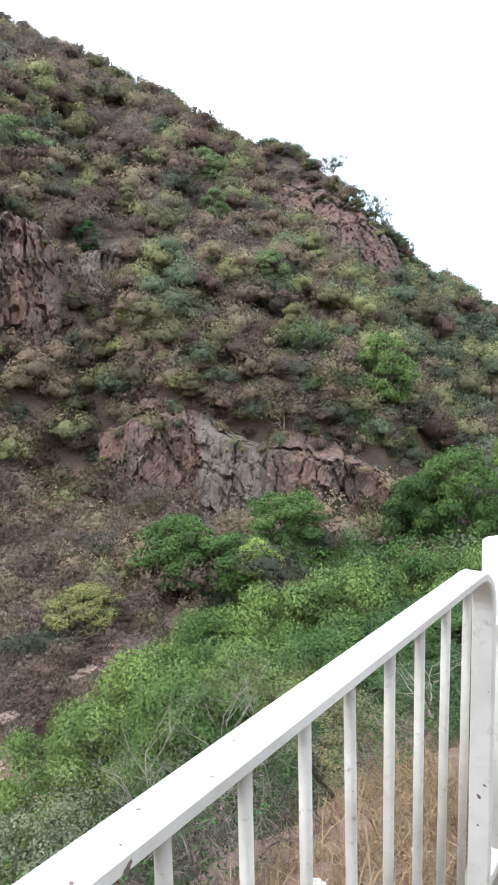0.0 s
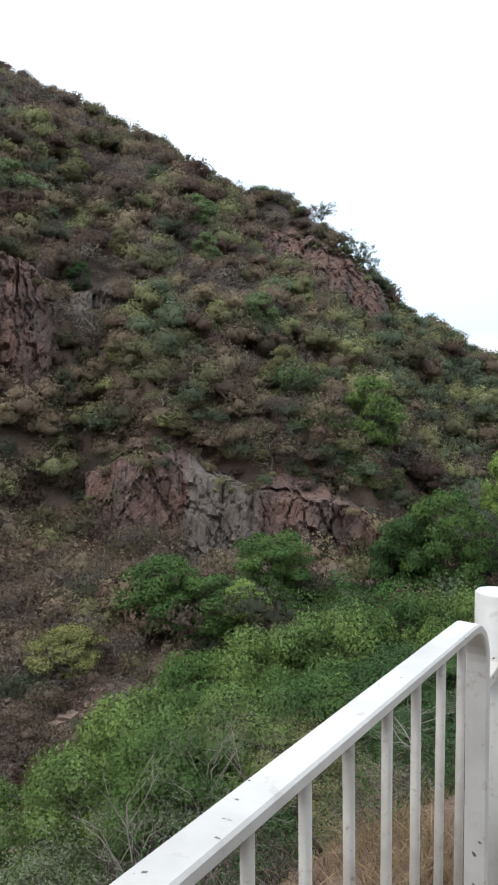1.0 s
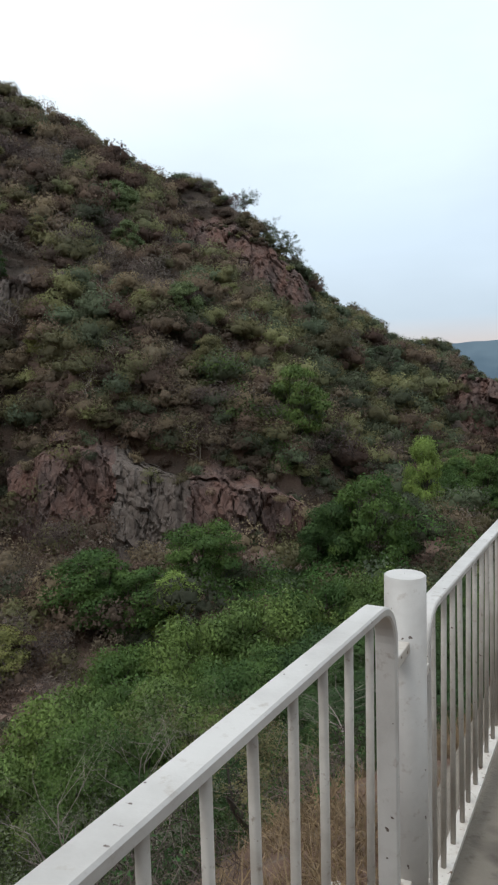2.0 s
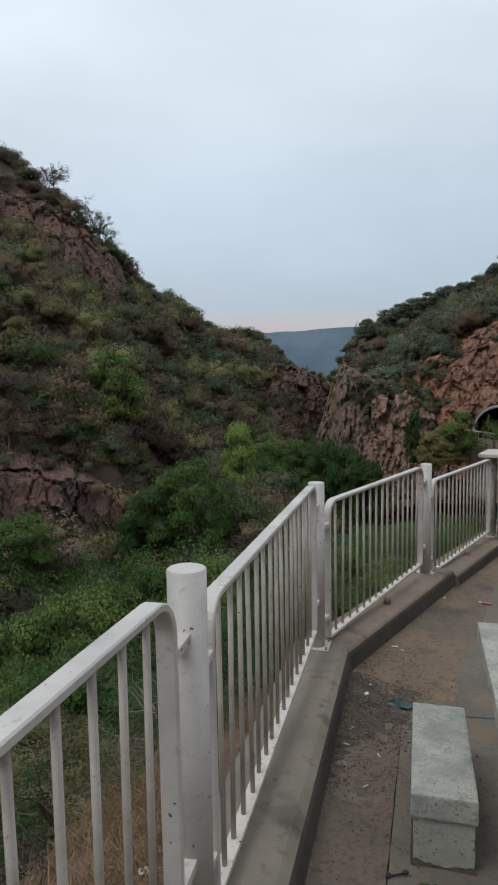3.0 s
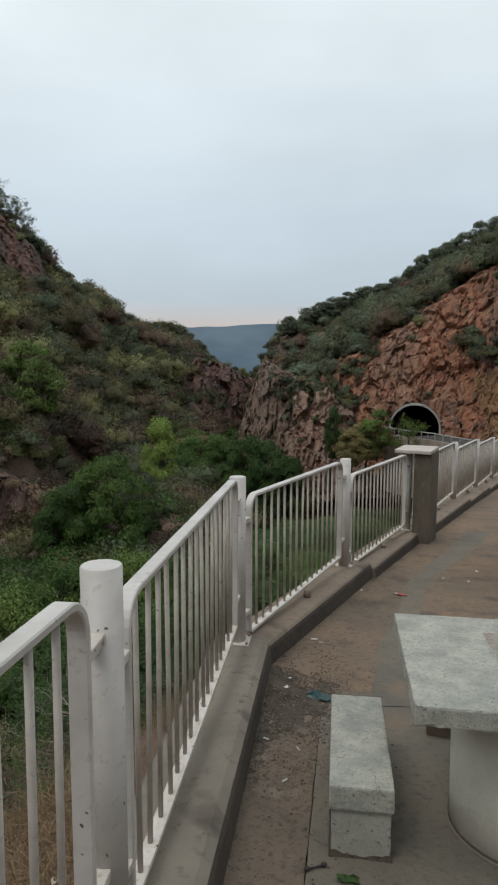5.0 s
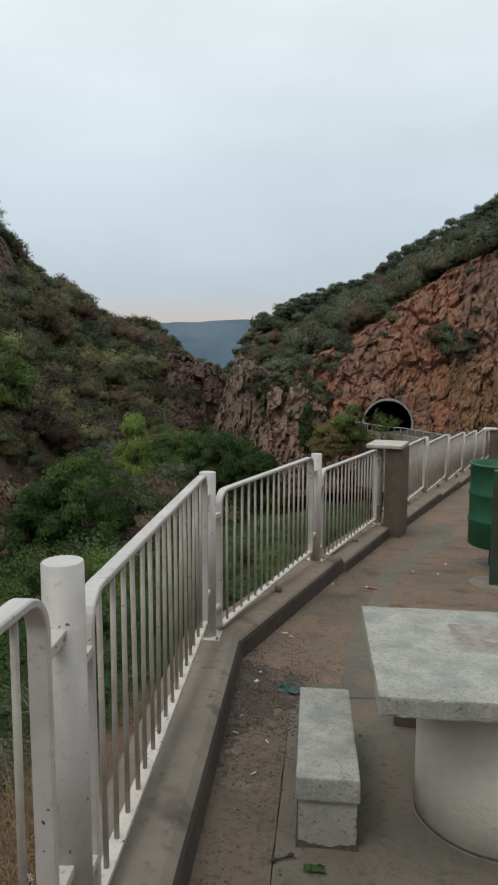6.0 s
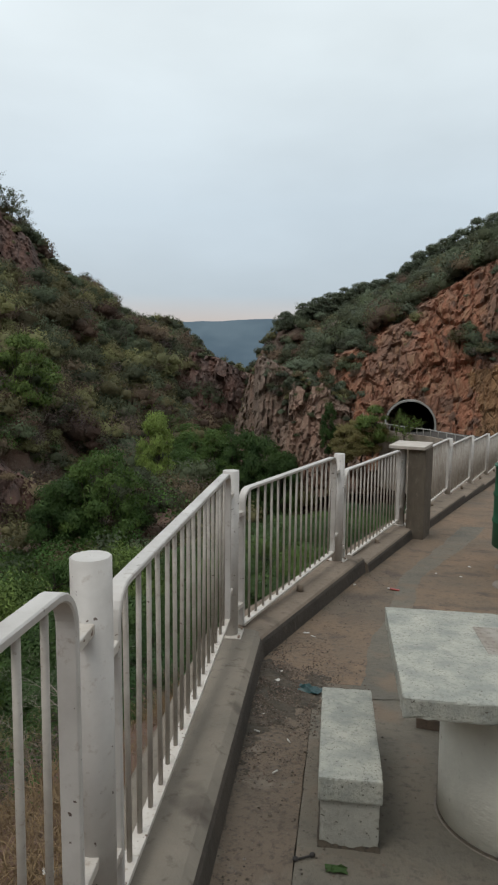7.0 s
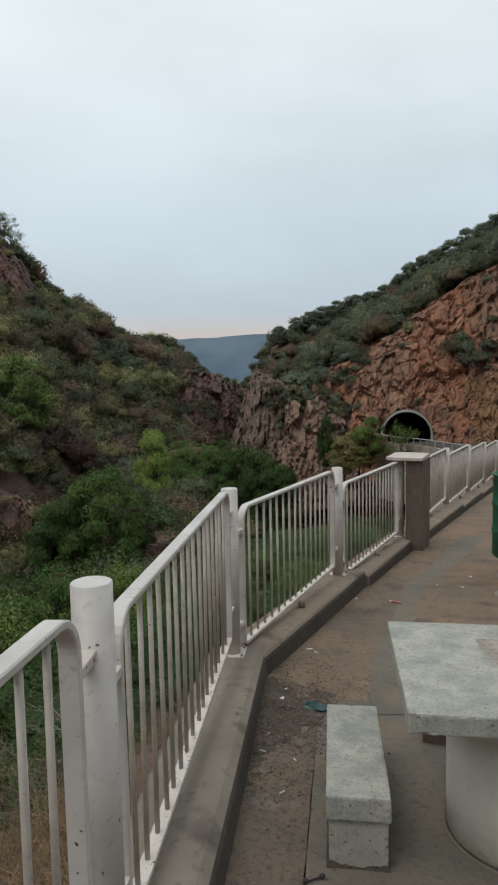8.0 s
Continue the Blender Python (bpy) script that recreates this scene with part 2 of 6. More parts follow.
M_PALEBARK = material("pale_bark", (0.36, 0.31, 0.26), (0.24, 0.20, 0.17), 3, 0.9, 0.3)
M_TWIG = material("grey_brown_twigs", (0.188, 0.147, 0.128), (0.131, 0.104, 0.090), 0.3, 0.95, 0, vary=0.12, leaf=0.35)
M_L_GREEN = material("fresh_green_leaves", (0.165, 0.234, 0.060), (0.104, 0.160, 0.046), 0.8, 0.6, 0, vary=0.22, leaf=0.3, lo=0.4, hi=0.6)
M_L_DARK = material("deep_green_leaves", (0.080, 0.138, 0.042), (0.050, 0.094, 0.033), 0.4, 0.6, 0, vary=0.2, leaf=0.4, lo=0.4, hi=0.6)
M_L_LIME = material("lime_green_leaves", (0.290, 0.380, 0.095), (0.200, 0.285, 0.075), 0.5, 0.6, 0, vary=0.2, leaf=0.3)
M_L_YELLOW = material("yellow_green_leaves", (0.24, 0.235, 0.075), (0.17, 0.175, 0.06), 0.6, 0.6, 0, vary=0.25, leaf=0.3)
M_L_OLIVE = material("olive_leaves", (0.200, 0.184, 0.088), (0.134, 0.127, 0.067), 0.14, 0.7, 0, vary=0.06, leaf=0.42, lo=0.42, hi=0.58)
M_L_BROWN = material("dry_brown_leaves", (0.200, 0.142, 0.098), (0.132, 0.100, 0.072), 0.14, 0.8, 0, vary=0.06, leaf=0.42, lo=0.42, hi=0.58)
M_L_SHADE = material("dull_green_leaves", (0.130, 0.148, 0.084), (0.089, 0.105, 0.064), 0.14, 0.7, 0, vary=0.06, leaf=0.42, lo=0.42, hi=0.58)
# paler and bluer leaves: haze over the far slope put into the colour
M_L_CREST = material("hazed_blue_green_leaves", (0.165, 0.192, 0.128), (0.118, 0.142, 0.098), 0.3, 0.7, 0, vary=0.1, leaf=0.42)
# lime leaves made duller, with the hillside's haze painted into the colour
M_L_SOFT = material("haze_softened_green_leaves", (0.185, 0.235, 0.098), (0.125, 0.165, 0.072), 0.5, 0.6, 0, vary=0.15, leaf=0.35)
M_L_KHAKI = material("khaki_leaves", (0.30, 0.265, 0.110), (0.215, 0.195, 0.085), 0.5, 0.7, 0, vary=0.15, leaf=0.35)
M_GRASS = material("dry_grass", (0.30, 0.215, 0.122), (0.19, 0.138, 0.085), 2.0, 0.9, 0, vary=0.3, leaf=0.2)
M_L_MID = material("green_feathery_leaves", (0.118, 0.188, 0.048), (0.072, 0.132, 0.038), 0.5, 0.6, 0, vary=0.2, leaf=0.4, lo=0.4, hi=0.6)
M_L_SAGE = material("pale_sage_leaves", (0.185, 0.205, 0.120), (0.120, 0.140, 0.085), 0.9, 0.7, 0, vary=0.2, leaf=0.25)

# ---- helpers for building ----


def part(name, bm, mat, parent=None, label=""):
    me = bpy.data.meshes.new(name)
    bm.to_mesh(me)
    bm.free()
    me.materials.append(mat)
    ob = new(name, me)
    ob.parent = parent
    return tagged(ob, label) if label else ob


def raw(name, verts, faces, mat, parent=None, smooth=False, normals=None, tint=None):
    """A mesh straight from arrays; all faces have the same number of corners."""
    me = bpy.data.meshes.new(name)
    verts, faces = np.asarray(verts, dtype=np.float32), np.asarray(faces, dtype=np.int32)
    k = faces.shape[1]
    me.vertices.add(len(verts))
    me.vertices.foreach_set("co", verts.ravel())
    me.loops.add(faces.size)
    me.loops.foreach_set("vertex_index", faces.ravel())
    me.polygons.add(len(faces))
    me.polygons.foreach_set("loop_start", np.arange(0, faces.size, k, dtype=np.int32))
    me.polygons.foreach_set("loop_total", np.full(len(faces), k, dtype=np.int32))
    me.polygons.foreach_set("use_smooth", np.full(len(faces), smooth or normals is not None))
    me.update(calc_edges=True)
    if normals is not None:
        at = me.attributes.new("custom_normal", "FLOAT_VECTOR", "POINT")
        at.data.foreach_set("vector", np.asarray(normals, dtype=np.float32).ravel())
        me.update()
    if tint is not None:
        # each bush has its own shade of the leaf's colour
        at = me.attributes.new("tint", "FLOAT", "POINT")
        at.data.foreach_set("value", np.asarray(tint, dtype=np.float32))
    me.materials.append(mat)
    ob = new(name, me)
    ob.parent = parent
    return ob


def shared(name, me, m, parent):
    ob = new(name, me)
    ob.parent = parent
    ob.matrix_basis = m
    return ob


def box(bm, sx, sy, sz, m=None, bevel=0.0):
    v = bmesh.ops.create_cube(bm, size=1.0)["verts"]
    bmesh.ops.scale(bm, vec=(sx, sy, sz), verts=v)
    if bevel:
        es = list({e for w in v for e in w.link_edges})
        r = bmesh.ops.bevel(bm, geom=es, offset=bevel, segments=2, affect="EDGES", profile=0.6)
        v = list({w for f in r["faces"] for w in f.verts} | {w for w in v if w.is_valid})
    if m:
        bmesh.ops.transform(bm, matrix=m, verts=v)
    return bm


def tube(bm, r, z0, z1, seg=24, bevel=0.0, m=None):
    v = bmesh.ops.create_cone(bm, cap_ends=True, segments=seg, radius1=r, radius2=r, depth=z1 - z0, matrix=Matrix.Translation((0, 0, (z0 + z1) / 2)))["verts"]
    if bevel:
        es = [e for e in {e for w in v for e in w.link_edges} if abs(e.verts[0].co.z - e.verts[1].co.z) < 1e-5]
        r2 = bmesh.ops.bevel(bm, geom=es, offset=bevel, segments=2, affect="EDGES")
        v = list({w for f in r2["faces"] for w in f.verts} | {w for w in v if w.is_valid})
    if m:
        bmesh.ops.transform(bm, matrix=m, verts=v)
    for f in bm.faces:
        f.smooth = len(f.verts) == 4
    return bm


def sweep(bm, profile, stations, closed_ends=True):
    """Join copies of a closed profile placed by the matrices in stations."""
    rings = [[bm.verts.new(m @ Vector((a, b, 0))) for a, b in profile] for m in stations]
    k = len(profile)
    for r0, r1 in zip(rings, rings[1:]):
        for i in range(k):
            bm.faces.new((r0[i], r0[(i + 1) % k], r1[(i + 1) % k], r1[i]))
    if closed_ends:
        bm.faces.new(rings[0][::-1])
        bm.faces.new(rings[-1])
    bmesh.ops.recalc_face_normals(bm, faces=bm.faces)
    return bm


# ---- the lie of the land ----
EYE = 1.66


def floor_z(x, y):
    return -0.02 * x - 0.075 * y


def heading(p, q):
    return math.atan2(q[0] - p[0], q[1] - p[1])


P1, P2, P3 = (-0.389, 1.609), (-0.077, 4.163), (0.969, 6.418)
P4 = (2.18, 8.74)
P0 = (P1[0] - 2.55 * math.sin(radians(6)), P1[1] - 2.55 * math.cos(radians(6)))
PB = (P0[0] - 2.55 * math.sin(radians(5)), P0[1] - 2.55 * math.cos(radians(5)))
PC = (PB[0], PB[1] - 2.55)
PILLAR = (2.29, 9.07)
Q = [(3.97 + 1.26 * i, 12.32 + 2.36 * i) for i in range(6)]
FENCE = [(PC[0], -30.0), PC, PB, P0, P1, P2, P3, P4, Q[0], Q[2], Q[4], (Q[5][0], Q[5][1]), (22.0, 34.0), (60.0, 60.0), (140, 70)]


def outside(x, y):
    """Distance from the railing's line, positive on the gorge's side. Arrays in, array out."""
    best = np.full(np.shape(x), 1e9)
    side = np.zeros(np.shape(x))
    for (ax, ay), (bx, by) in zip(FENCE, FENCE[1:]):
        dx, dy = bx - ax, by - ay
        t = np.clip(((x - ax) * dx + (y - ay) * dy) / (dx * dx + dy * dy), 0, 1)
        d = np.hypot(x - ax - t * dx, y - ay - t * dy)
        s = dx * (y - ay) - dy * (x - ax)
        side = np.where(d < best, np.sign(s), side)
        best = np.minimum(d, best)
    return best * side


def lattice(ix, iy, seed):
    h = np.sin(ix * 127.1 + iy * 311.7 + seed * 74.7) * 43758.5453
    return h - np.floor(h)


def soft_noise(x, y, seed=0):
    ix, iy = np.floor(x), np.floor(y)
    fx, fy = x - ix, y - iy
    fx, fy = fx * fx * (3 - 2 * fx), fy * fy * (3 - 2 * fy)
    a, b = lattice(ix, iy, seed), lattice(ix + 1, iy, seed)
    c, d = lattice(ix, iy + 1, seed), lattice(ix + 1, iy + 1, seed)
    return (a + (b - a) * fx) * (1 - fy) + (c + (d - c) * fx) * fy - 0.5


def rough_noise(x, y, octaves=4, seed=0):
    out, amp = 0, 1.0
    for k in range(octaves):
        out = out + amp * soft_noise(x * 2 ** k, y * 2 ** k, seed + k)
        amp *= 0.5
    return out


# left hill by bearing: where it starts, how far off and how steeply its crest shows
L_BEAR = [-180, -90, -60, -49, -41, -32, -24, -18.5, -15, -10, -7, -5, -3.8, -2, 2, 180]
L_FOOT = [40, 40, 46, 52, 56, 58, 58, 60, 66, 76, 90, 104, 114, 130, 150, 150]
L_CREST = [160, 160, 165, 165, 160, 155, 148, 140, 150, 175, 186, 190, 192, 195, 200, 200]
L_RISE = [28, 28, 27.2, 25.2, 22.6, 18.6, 15.5, 9.9, 6.5, 3.7, 3.0, 2.2, 0.9, -0.5, -1.2, -4]
# right hill
R_BEAR = [-180, -4, -1, 1.2, 3, 7, 12, 16.8, 20.5, 28, 45, 90, 180]
R_FOOT = [260, 200, 165, 110, 92, 90, 100, 108, 104, 95, 60, 22, 30]
R_CREST = [300, 230, 190, 150, 140, 138, 142, 145, 145, 140, 110, 70, 80]
R_RISE = [-8, -6, -3.0, 0.4, 2.4, 4.6, 5.9, 9.2, 10.6, 15, 22, 25, 20]
NEAR_S = [-40, -0.2, 0.1, 0.6, 1.6, 2.6, 5, 9, 14, 24, 33, 60]
NEAR_Z = [-0.25, -0.25, -0.5, -0.95, -1.4, -2.3, -4.8, -8.5, -12, -17, -19, -20]


def land(x, y, bumps=True):
    """Height of the ground."""
    x, y = np.asarray(x, dtype=float), np.asarray(y, dtype=float)
    r = np.hypot(x, y) + 1e-6
    b = np.degrees(np.arctan2(x, y))
    s = outside(x, y)
    near = np.interp(s, NEAR_S, NEAR_Z) + floor_z(np.clip(x, -10, 30), np.clip(y, -20, 60))
    if bumps:
        near = near + np.clip(s - 0.5, 0, 4) * 0.25 * rough_noise(x * 0.5, y * 0.5, 3, 5)
    wob = rough_noise(x * 0.03, y * 0.03, 3, 11) * 9 if bumps else 0

    def hill(bear, foot, crest, rise, z0, step, scarp):
        f, c = np.interp(b, bear, foot) + wob * 0.5, np.interp(b, bear, crest)
        zc = EYE + c * np.tan(np.radians(np.interp(b, bear, rise)))
        t = (r - f) / (c - f)
        k = np.interp(t, [-0.6, -0.25, 0.0, 0.05, 0.11, 0.45, 0.8, 1.0, 1.25, 2.5], [-0.25, -0.08, 0, 0.03, 0.03, 0.42, 0.80, 1.0, 0.98, 0.3]) + step * np.interp(t, [0.05, 0.11, 0.45, 0.8], [0, 1, 0.4, 0])
        k = k - scarp * np.interp(t, [0.5, 0.72, 0.9, 0.97], [0, 1, 1, 0])
        return z0 + (zc - z0) * k

    step = np.interp(b, [-60, -42, -38, -18, -15, 0], [0.02, 0.05, 0.17, 0.2, 0.08, 0.02])
    left = hill(L_BEAR, L_FOOT, L_CREST, L_RISE, -16.5, step, np.interp(b, [-31, -27, -19, -16], [0, 0.14, 0.14, 0]))
    right = hill(R_BEAR, R_FOOT, R_CREST, R_RISE, -16.0, 0.1, 0.0)
    right = np.where((b > 35) & (s < 0), np.minimum(right, 60), right)
    far = np.interp(r, [300, 700, 1300, 1750, 2600, 4500], [-80, -70, -70, -40, 20, 40]) + 10 * soft_noise(b * 0.11, r * 0.0005, 3)
    z = np.maximum.reduce([near, left, right, far])
    if bumps:
        z = z + np.clip((r - 25) / 40, 0, 1) * (rough_noise(x * 0.09, y * 0.09, 4, 2) * 3.2) * (r < 600)
    return z


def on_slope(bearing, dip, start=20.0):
    """The place on the ground that lies in this direction from the terrace, dip degrees above the level of the eye."""
    r = np.geomspace(start, 2500, 3000)
    x, y = r * math.sin(radians(bearing)), r * math.cos(radians(bearing))
    z = land(x, y)
    hit = np.nonzero(z >= EYE + r * math.tan(radians(dip)))[0]
    i = hit[0] if len(hit) else -1
    return float(x[i]), float(y[i]), float(z[i])


def build_ground():
    bear = np.concatenate([np.arange(-180, -62, 4), np.arange(-62, 32, 0.5), np.arange(32, 180, 4)])
    dist = np.concatenate([[0.3], np.geomspace(0.6, 24, 70), np.geomspace(24.8, 260, 170), np.geomspace(275, 4500, 40)])
    bb, rr = np.meshgrid(np.radians(bear), dist)
    x, y = rr * np.sin(bb), rr * np.cos(bb)
    z = land(x, y)
    nb, nd = len(bear), len(dist)
    idx = np.arange(nb * nd).reshape(nd, nb)
    nxt = np.roll(idx, -1, axis=1)
    faces = np.stack([idx[:-1], nxt[:-1], nxt[1:], idx[1:]], axis=-1).reshape(-1, 4)
    ob = raw("ground", np.stack([x, y, z], -1).reshape(-1, 3), faces, M_EARTH, smooth=True)
    return tagged(ob, "reddish earth and rubble of a steep gorge and its hillsides", "ground", kind="structure")


build_ground()

# ---- rock faces ----


def cells(u, v, seed):
    """Blocks: for each point its block's offset, with a tilted face, and how near it is to the joint."""
    best, second = np.full(u.shape, 9.0), np.full(u.shape, 9.0)
    face = np.zeros(u.shape)
    iu, iv = np.floor(u), np.floor(v)
    for a in (-1, 0, 1):
        for c in (-1, 0, 1):
            cu, cv = iu + a, iv + c
            pu, pv = u - (cu + 0.1 + 0.8 * lattice(cu, cv, seed)), v - (cv + 0.1 + 0.8 * lattice(cu, cv, seed + 9))
            d = np.maximum(np.abs(pu), np.abs(pv)) + 0.25 * (np.abs(pu) + np.abs(pv))
            f = lattice(cu, cv, seed + 17) - 0.5 + pu * 1.0 * (lattice(cu, cv, seed + 23) - 0.5) + pv * 0.9 * (lattice(cu, cv, seed + 31) - 0.65)
            closer = d < best
            second = np.where(closer, best, np.minimum(second, d))
            face = np.where(closer, f, face)
            best = np.where(closer, d, best)
    return face, second - best


EDGES = []


def rock_face(bear0, bear1, profile, mat, label, size=(1.4, 2.4), depth=1.0, seed=1, du=0.28, hole=None, sag=6.0, second=None, bushes=0.5, cave=None):
    """A broken rock wall along a stretch of bearings, with a second rock between two bearings where it has one. profile(b): lists of distance and height from the foot to the top."""
    bs = np.arange(bear0, bear1, 0.13)
    mid = (bear0 + bear1) / 2
    pr, pz = profile(mid)
    run = np.concatenate([[0], np.cumsum(np.hypot(np.diff(pr), np.diff(pz)))])
    nv = max(12, int(run[-1] / du))
    cols = []
    length = 0.0
    last = None
    for b in bs:
        pr, pz = profile(b)
        k = np.concatenate([[0], np.cumsum(np.hypot(np.diff(pr), np.diff(pz)))])
        t = np.linspace(0, k[-1], nv)
        r, z = np.interp(t, k, pr), np.interp(t, k, pz)
        sb, cb = math.sin(radians(b)), math.cos(radians(b))
        here = (r[0] * sb, r[0] * cb)
        length += math.dist(here, last) if last else 0.0
        last = here
        cols.append(np.stack([r * sb, r * cb, z, np.full(nv, length), t], -1))
    g = np.array(cols)
    u, v = g[..., 3], g[..., 4]
    warp = rough_noise(u * 0.5, v * 0.5, 3, seed) * 0.9
    id1, e1 = cells((u + warp) / (size[0] * 2.4), (v + warp * 0.7) / (size[1] * 2.2), seed)
    id2, e2 = cells((u + warp * 0.4) / size[0], (v + warp * 0.5) / size[1], seed + 3)
    id3, e3 = cells((u - warp * 0.3) / (size[0] * 0.42), (v + warp) / (size[1] * 0.4), seed + 5)
    off = depth * (0.95 * id1 + 0.55 * id2 + 0.24 * id3 + 0.6 * rough_noise(u * 0.12, v * 0.12, 3, seed + 7) + 0.16 * rough_noise(u * 1.3, v * 1.3, 3, seed + 11))
    off = off - depth * (0.30 * (e1 < 0.06) + 0.14 * (e2 < 0.08))
    fade = np.clip(np.minimum.reduce([u - u.min(), u.max() - u]) / 4 + 0.5 * rough_noise(u * 0.2, v * 0.2, 2, seed + 2), 0, 1)
    off = off * (0.6 + 0.4 * fade) - (1 - fade) * sag
    if cave:
        # a dark hollow under an overhang
        at, z0, wide, high, deep = cave
        side = (np.degrees(np.arctan2(g[..., 0], g[..., 1])) - at) / wide + 0.25 * rough_noise(v * 0.7, u * 0.2, 2, seed + 4)
        up = (g[..., 2] - z0) / high + 0.25 * rough_noise(u * 0.7, v * 0.2, 2, seed + 6)
        off = off - deep * np.clip(4 * (1 - np.hypot(side, np.maximum(up, 0))), 0, 1)
    out = np.stack([g[..., 0], g[..., 1]], -1)
    out = out - out / np.linalg.norm(out, axis=-1, keepdims=True) * off[..., None]
    xyz = np.concatenate([out, g[..., 2:3] + 0.25 * off[..., None]], -1)
    nb = len(bs)
    idx = np.arange(nb * nv).reshape(nb, nv)
    faces = np.stack([idx[:-1, :-1], idx[1:, :-1], idx[1:, 1:], idx[:-1, 1:]], -1).reshape(-1, 4)
    if hole:
        c = xyz.reshape(-1, 3)[faces].mean(axis=1)
        faces = faces[~hole(c)]
    EDGES.append((bear0, bear1, profile, bushes))
    ob = raw("rock_face", xyz.reshape(-1, 3), faces, mat)
    if second:
        c = xyz.reshape(-1, 3)[faces].mean(axis=1)
        at = np.degrees(np.arctan2(c[:, 0], c[:, 1])) + 2.2 * rough_noise(c[:, 0] * 0.3, c[:, 2] * 0.4, 3, seed)
        ob.data.materials.append(second[0])
        ob.data.polygons.foreach_set("material_index", ((at > second[1]) & (at < second[2]) & (c[:, 2] + 2.5 * rough_noise(c[:, 0] * 0.25, c[:, 1] * 0.25, 3, seed + 1) < second[3])).astype(np.int32))
    return tagged(ob, label, "rock face", kind="structure")


def wall_profile(bear, foot_r, foot_z, lean, top_dip, back=4.0, merge=True):
    """A face from its foot up to where the ground above carries on."""
    def prof(b):
        r0, z0 = np.interp(b, bear, foot_r), np.interp(b, bear, foot_z)
        r0 = r0 + 1.6 * float(rough_noise(np.array(b * 0.55), np.array(foot_r[0] * 0.37), 3, 5))
        top = np.interp(b, bear, top_dip) + 28.0 / r0 * float(rough_noise(np.array(b * 0.8), np.array(foot_r[0] * 0.71), 3, 8))
        r1 = r0 + lean
        z1 = EYE + r1 * math.tan(radians(top))
        rb = r1 + back
        zb = z1 + back * 0.25
        if merge:
            zb = min(max(float(land(rb * math.sin(radians(b)), rb * math.cos(radians(b)))) - 0.4, z1 - 0.6), z1 + back * 0.6)
        return [r0 - 0.6, r0, r0 + lean * 0.6, r1, rb], [z0 - 3, z0, z0 + (z1 - z0) * 0.7, z1, zb]
    return prof


rock_face(-43.5, -15.8, wall_profile([-43.5, -40, -37, -34, -33, -29, -26.8, -22, -18.5, -15.8], [64, 61.5, 60.5, 59.3, 58.2, 58.0, 58.8, 58.5, 59, 64], [-9, -9.5, -10.5, -12, -13, -13.5, -14.5, -16.5, -17, -14.5], 2.6, [-5.6, -4.9, -5.2, -6.1, -6.5, -7.4, -8.5, -8.9, -10.0, -11.5], 6.0), M_ROCKRED, "red and grey blocky rock outcrop above the gorge bed", (1.5, 2.8), 1.15, 14, sag=1.0, second=(M_ROCKMIX, -35.2, -28.4, 50), bushes=0.35, cave=(-20.9, -15.6, 1.9, 2.2, 3.5))
rock_face(-30.5, -16.3, wall_profile([-30.5, -27, -24, -21, -18, -16.3], [138, 135, 133, 131, 129, 130], [30, 26, 24, 22, 17, 14], 6.0, [14.5, 14.2, 13.4, 12.6, 9.8, 7.5], 6.0), M_ROCKRED, "reddish cliff band below the hill's crest", (1.3, 3.6), 1.5, 21, sag=3.5, du=0.4, bushes=1.3)
rock_face(-58, -44.6, wall_profile([-58, -50, -47, -44.6], [77, 77, 78.5, 82], [3, 2, 2.5, 5], 6.0, [12.5, 12, 11.4, 7.0], 10.0), M_ROCKRED, "reddish rock buttress on the hillside", (1.1, 3.0), 1.5, 31, sag=4)
rock_face(-45.5, -33, wall_profile([-45.5, -40, -33], [88, 88, 90], [7, 8, 7], 3.0, [9.6, 9.8, 8.0], 8.0), M_ROCKMIX, "grey rock ledge among bushes on the hillside", (1.0, 3.0), 1.4, 41, sag=3.5)
rock_face(-53, -41.5, wall_profile([-53, -47, -41.5], [47, 46, 47], [-15.5, -15.5, -15], 2.0, [-15.8, -15.2, -16.6], 4.0), M_ROCKGREY, "low grey rock ledge beside the gorge bed", (0.7, 0.9), 0.9, 51, sag=2.5)
rock_face(-9.5, 1.4, wall_profile([-9.5, -6.5, -4, -1, 1.4], [150, 143, 141, 144, 150], [-15, -15, -15, -16, -16], 12.0, [-2.0, 0.2, 0.9, -0.3, -1.6], 10.0), M_ROCKRED, "red rock spur where the gorge narrows", (1.6, 4.0), 2.2, 61, du=0.45)

# cliff with the road tunnel
TUNNEL = (21.6, 83.5)
T_RAD, T_BASE = 3.02, -8.1
T_HEAD = radians(14.5)


def in_tunnel(c):
    dx, dy = c[:, 0] - TUNNEL[0], c[:, 1] - TUNNEL[1]
    across = dx * math.cos(T_HEAD) - dy * math.sin(T_HEAD)
    along = dx * math.sin(T_HEAD) + dy * math.cos(T_HEAD)
    up = c[:, 2] - (T_BASE + 2.0)
    return (np.abs(across) < T_RAD + 0.1) & ((up < 0) | (np.hypot(across, up) < T_RAD + 0.1)) & (along < 12)


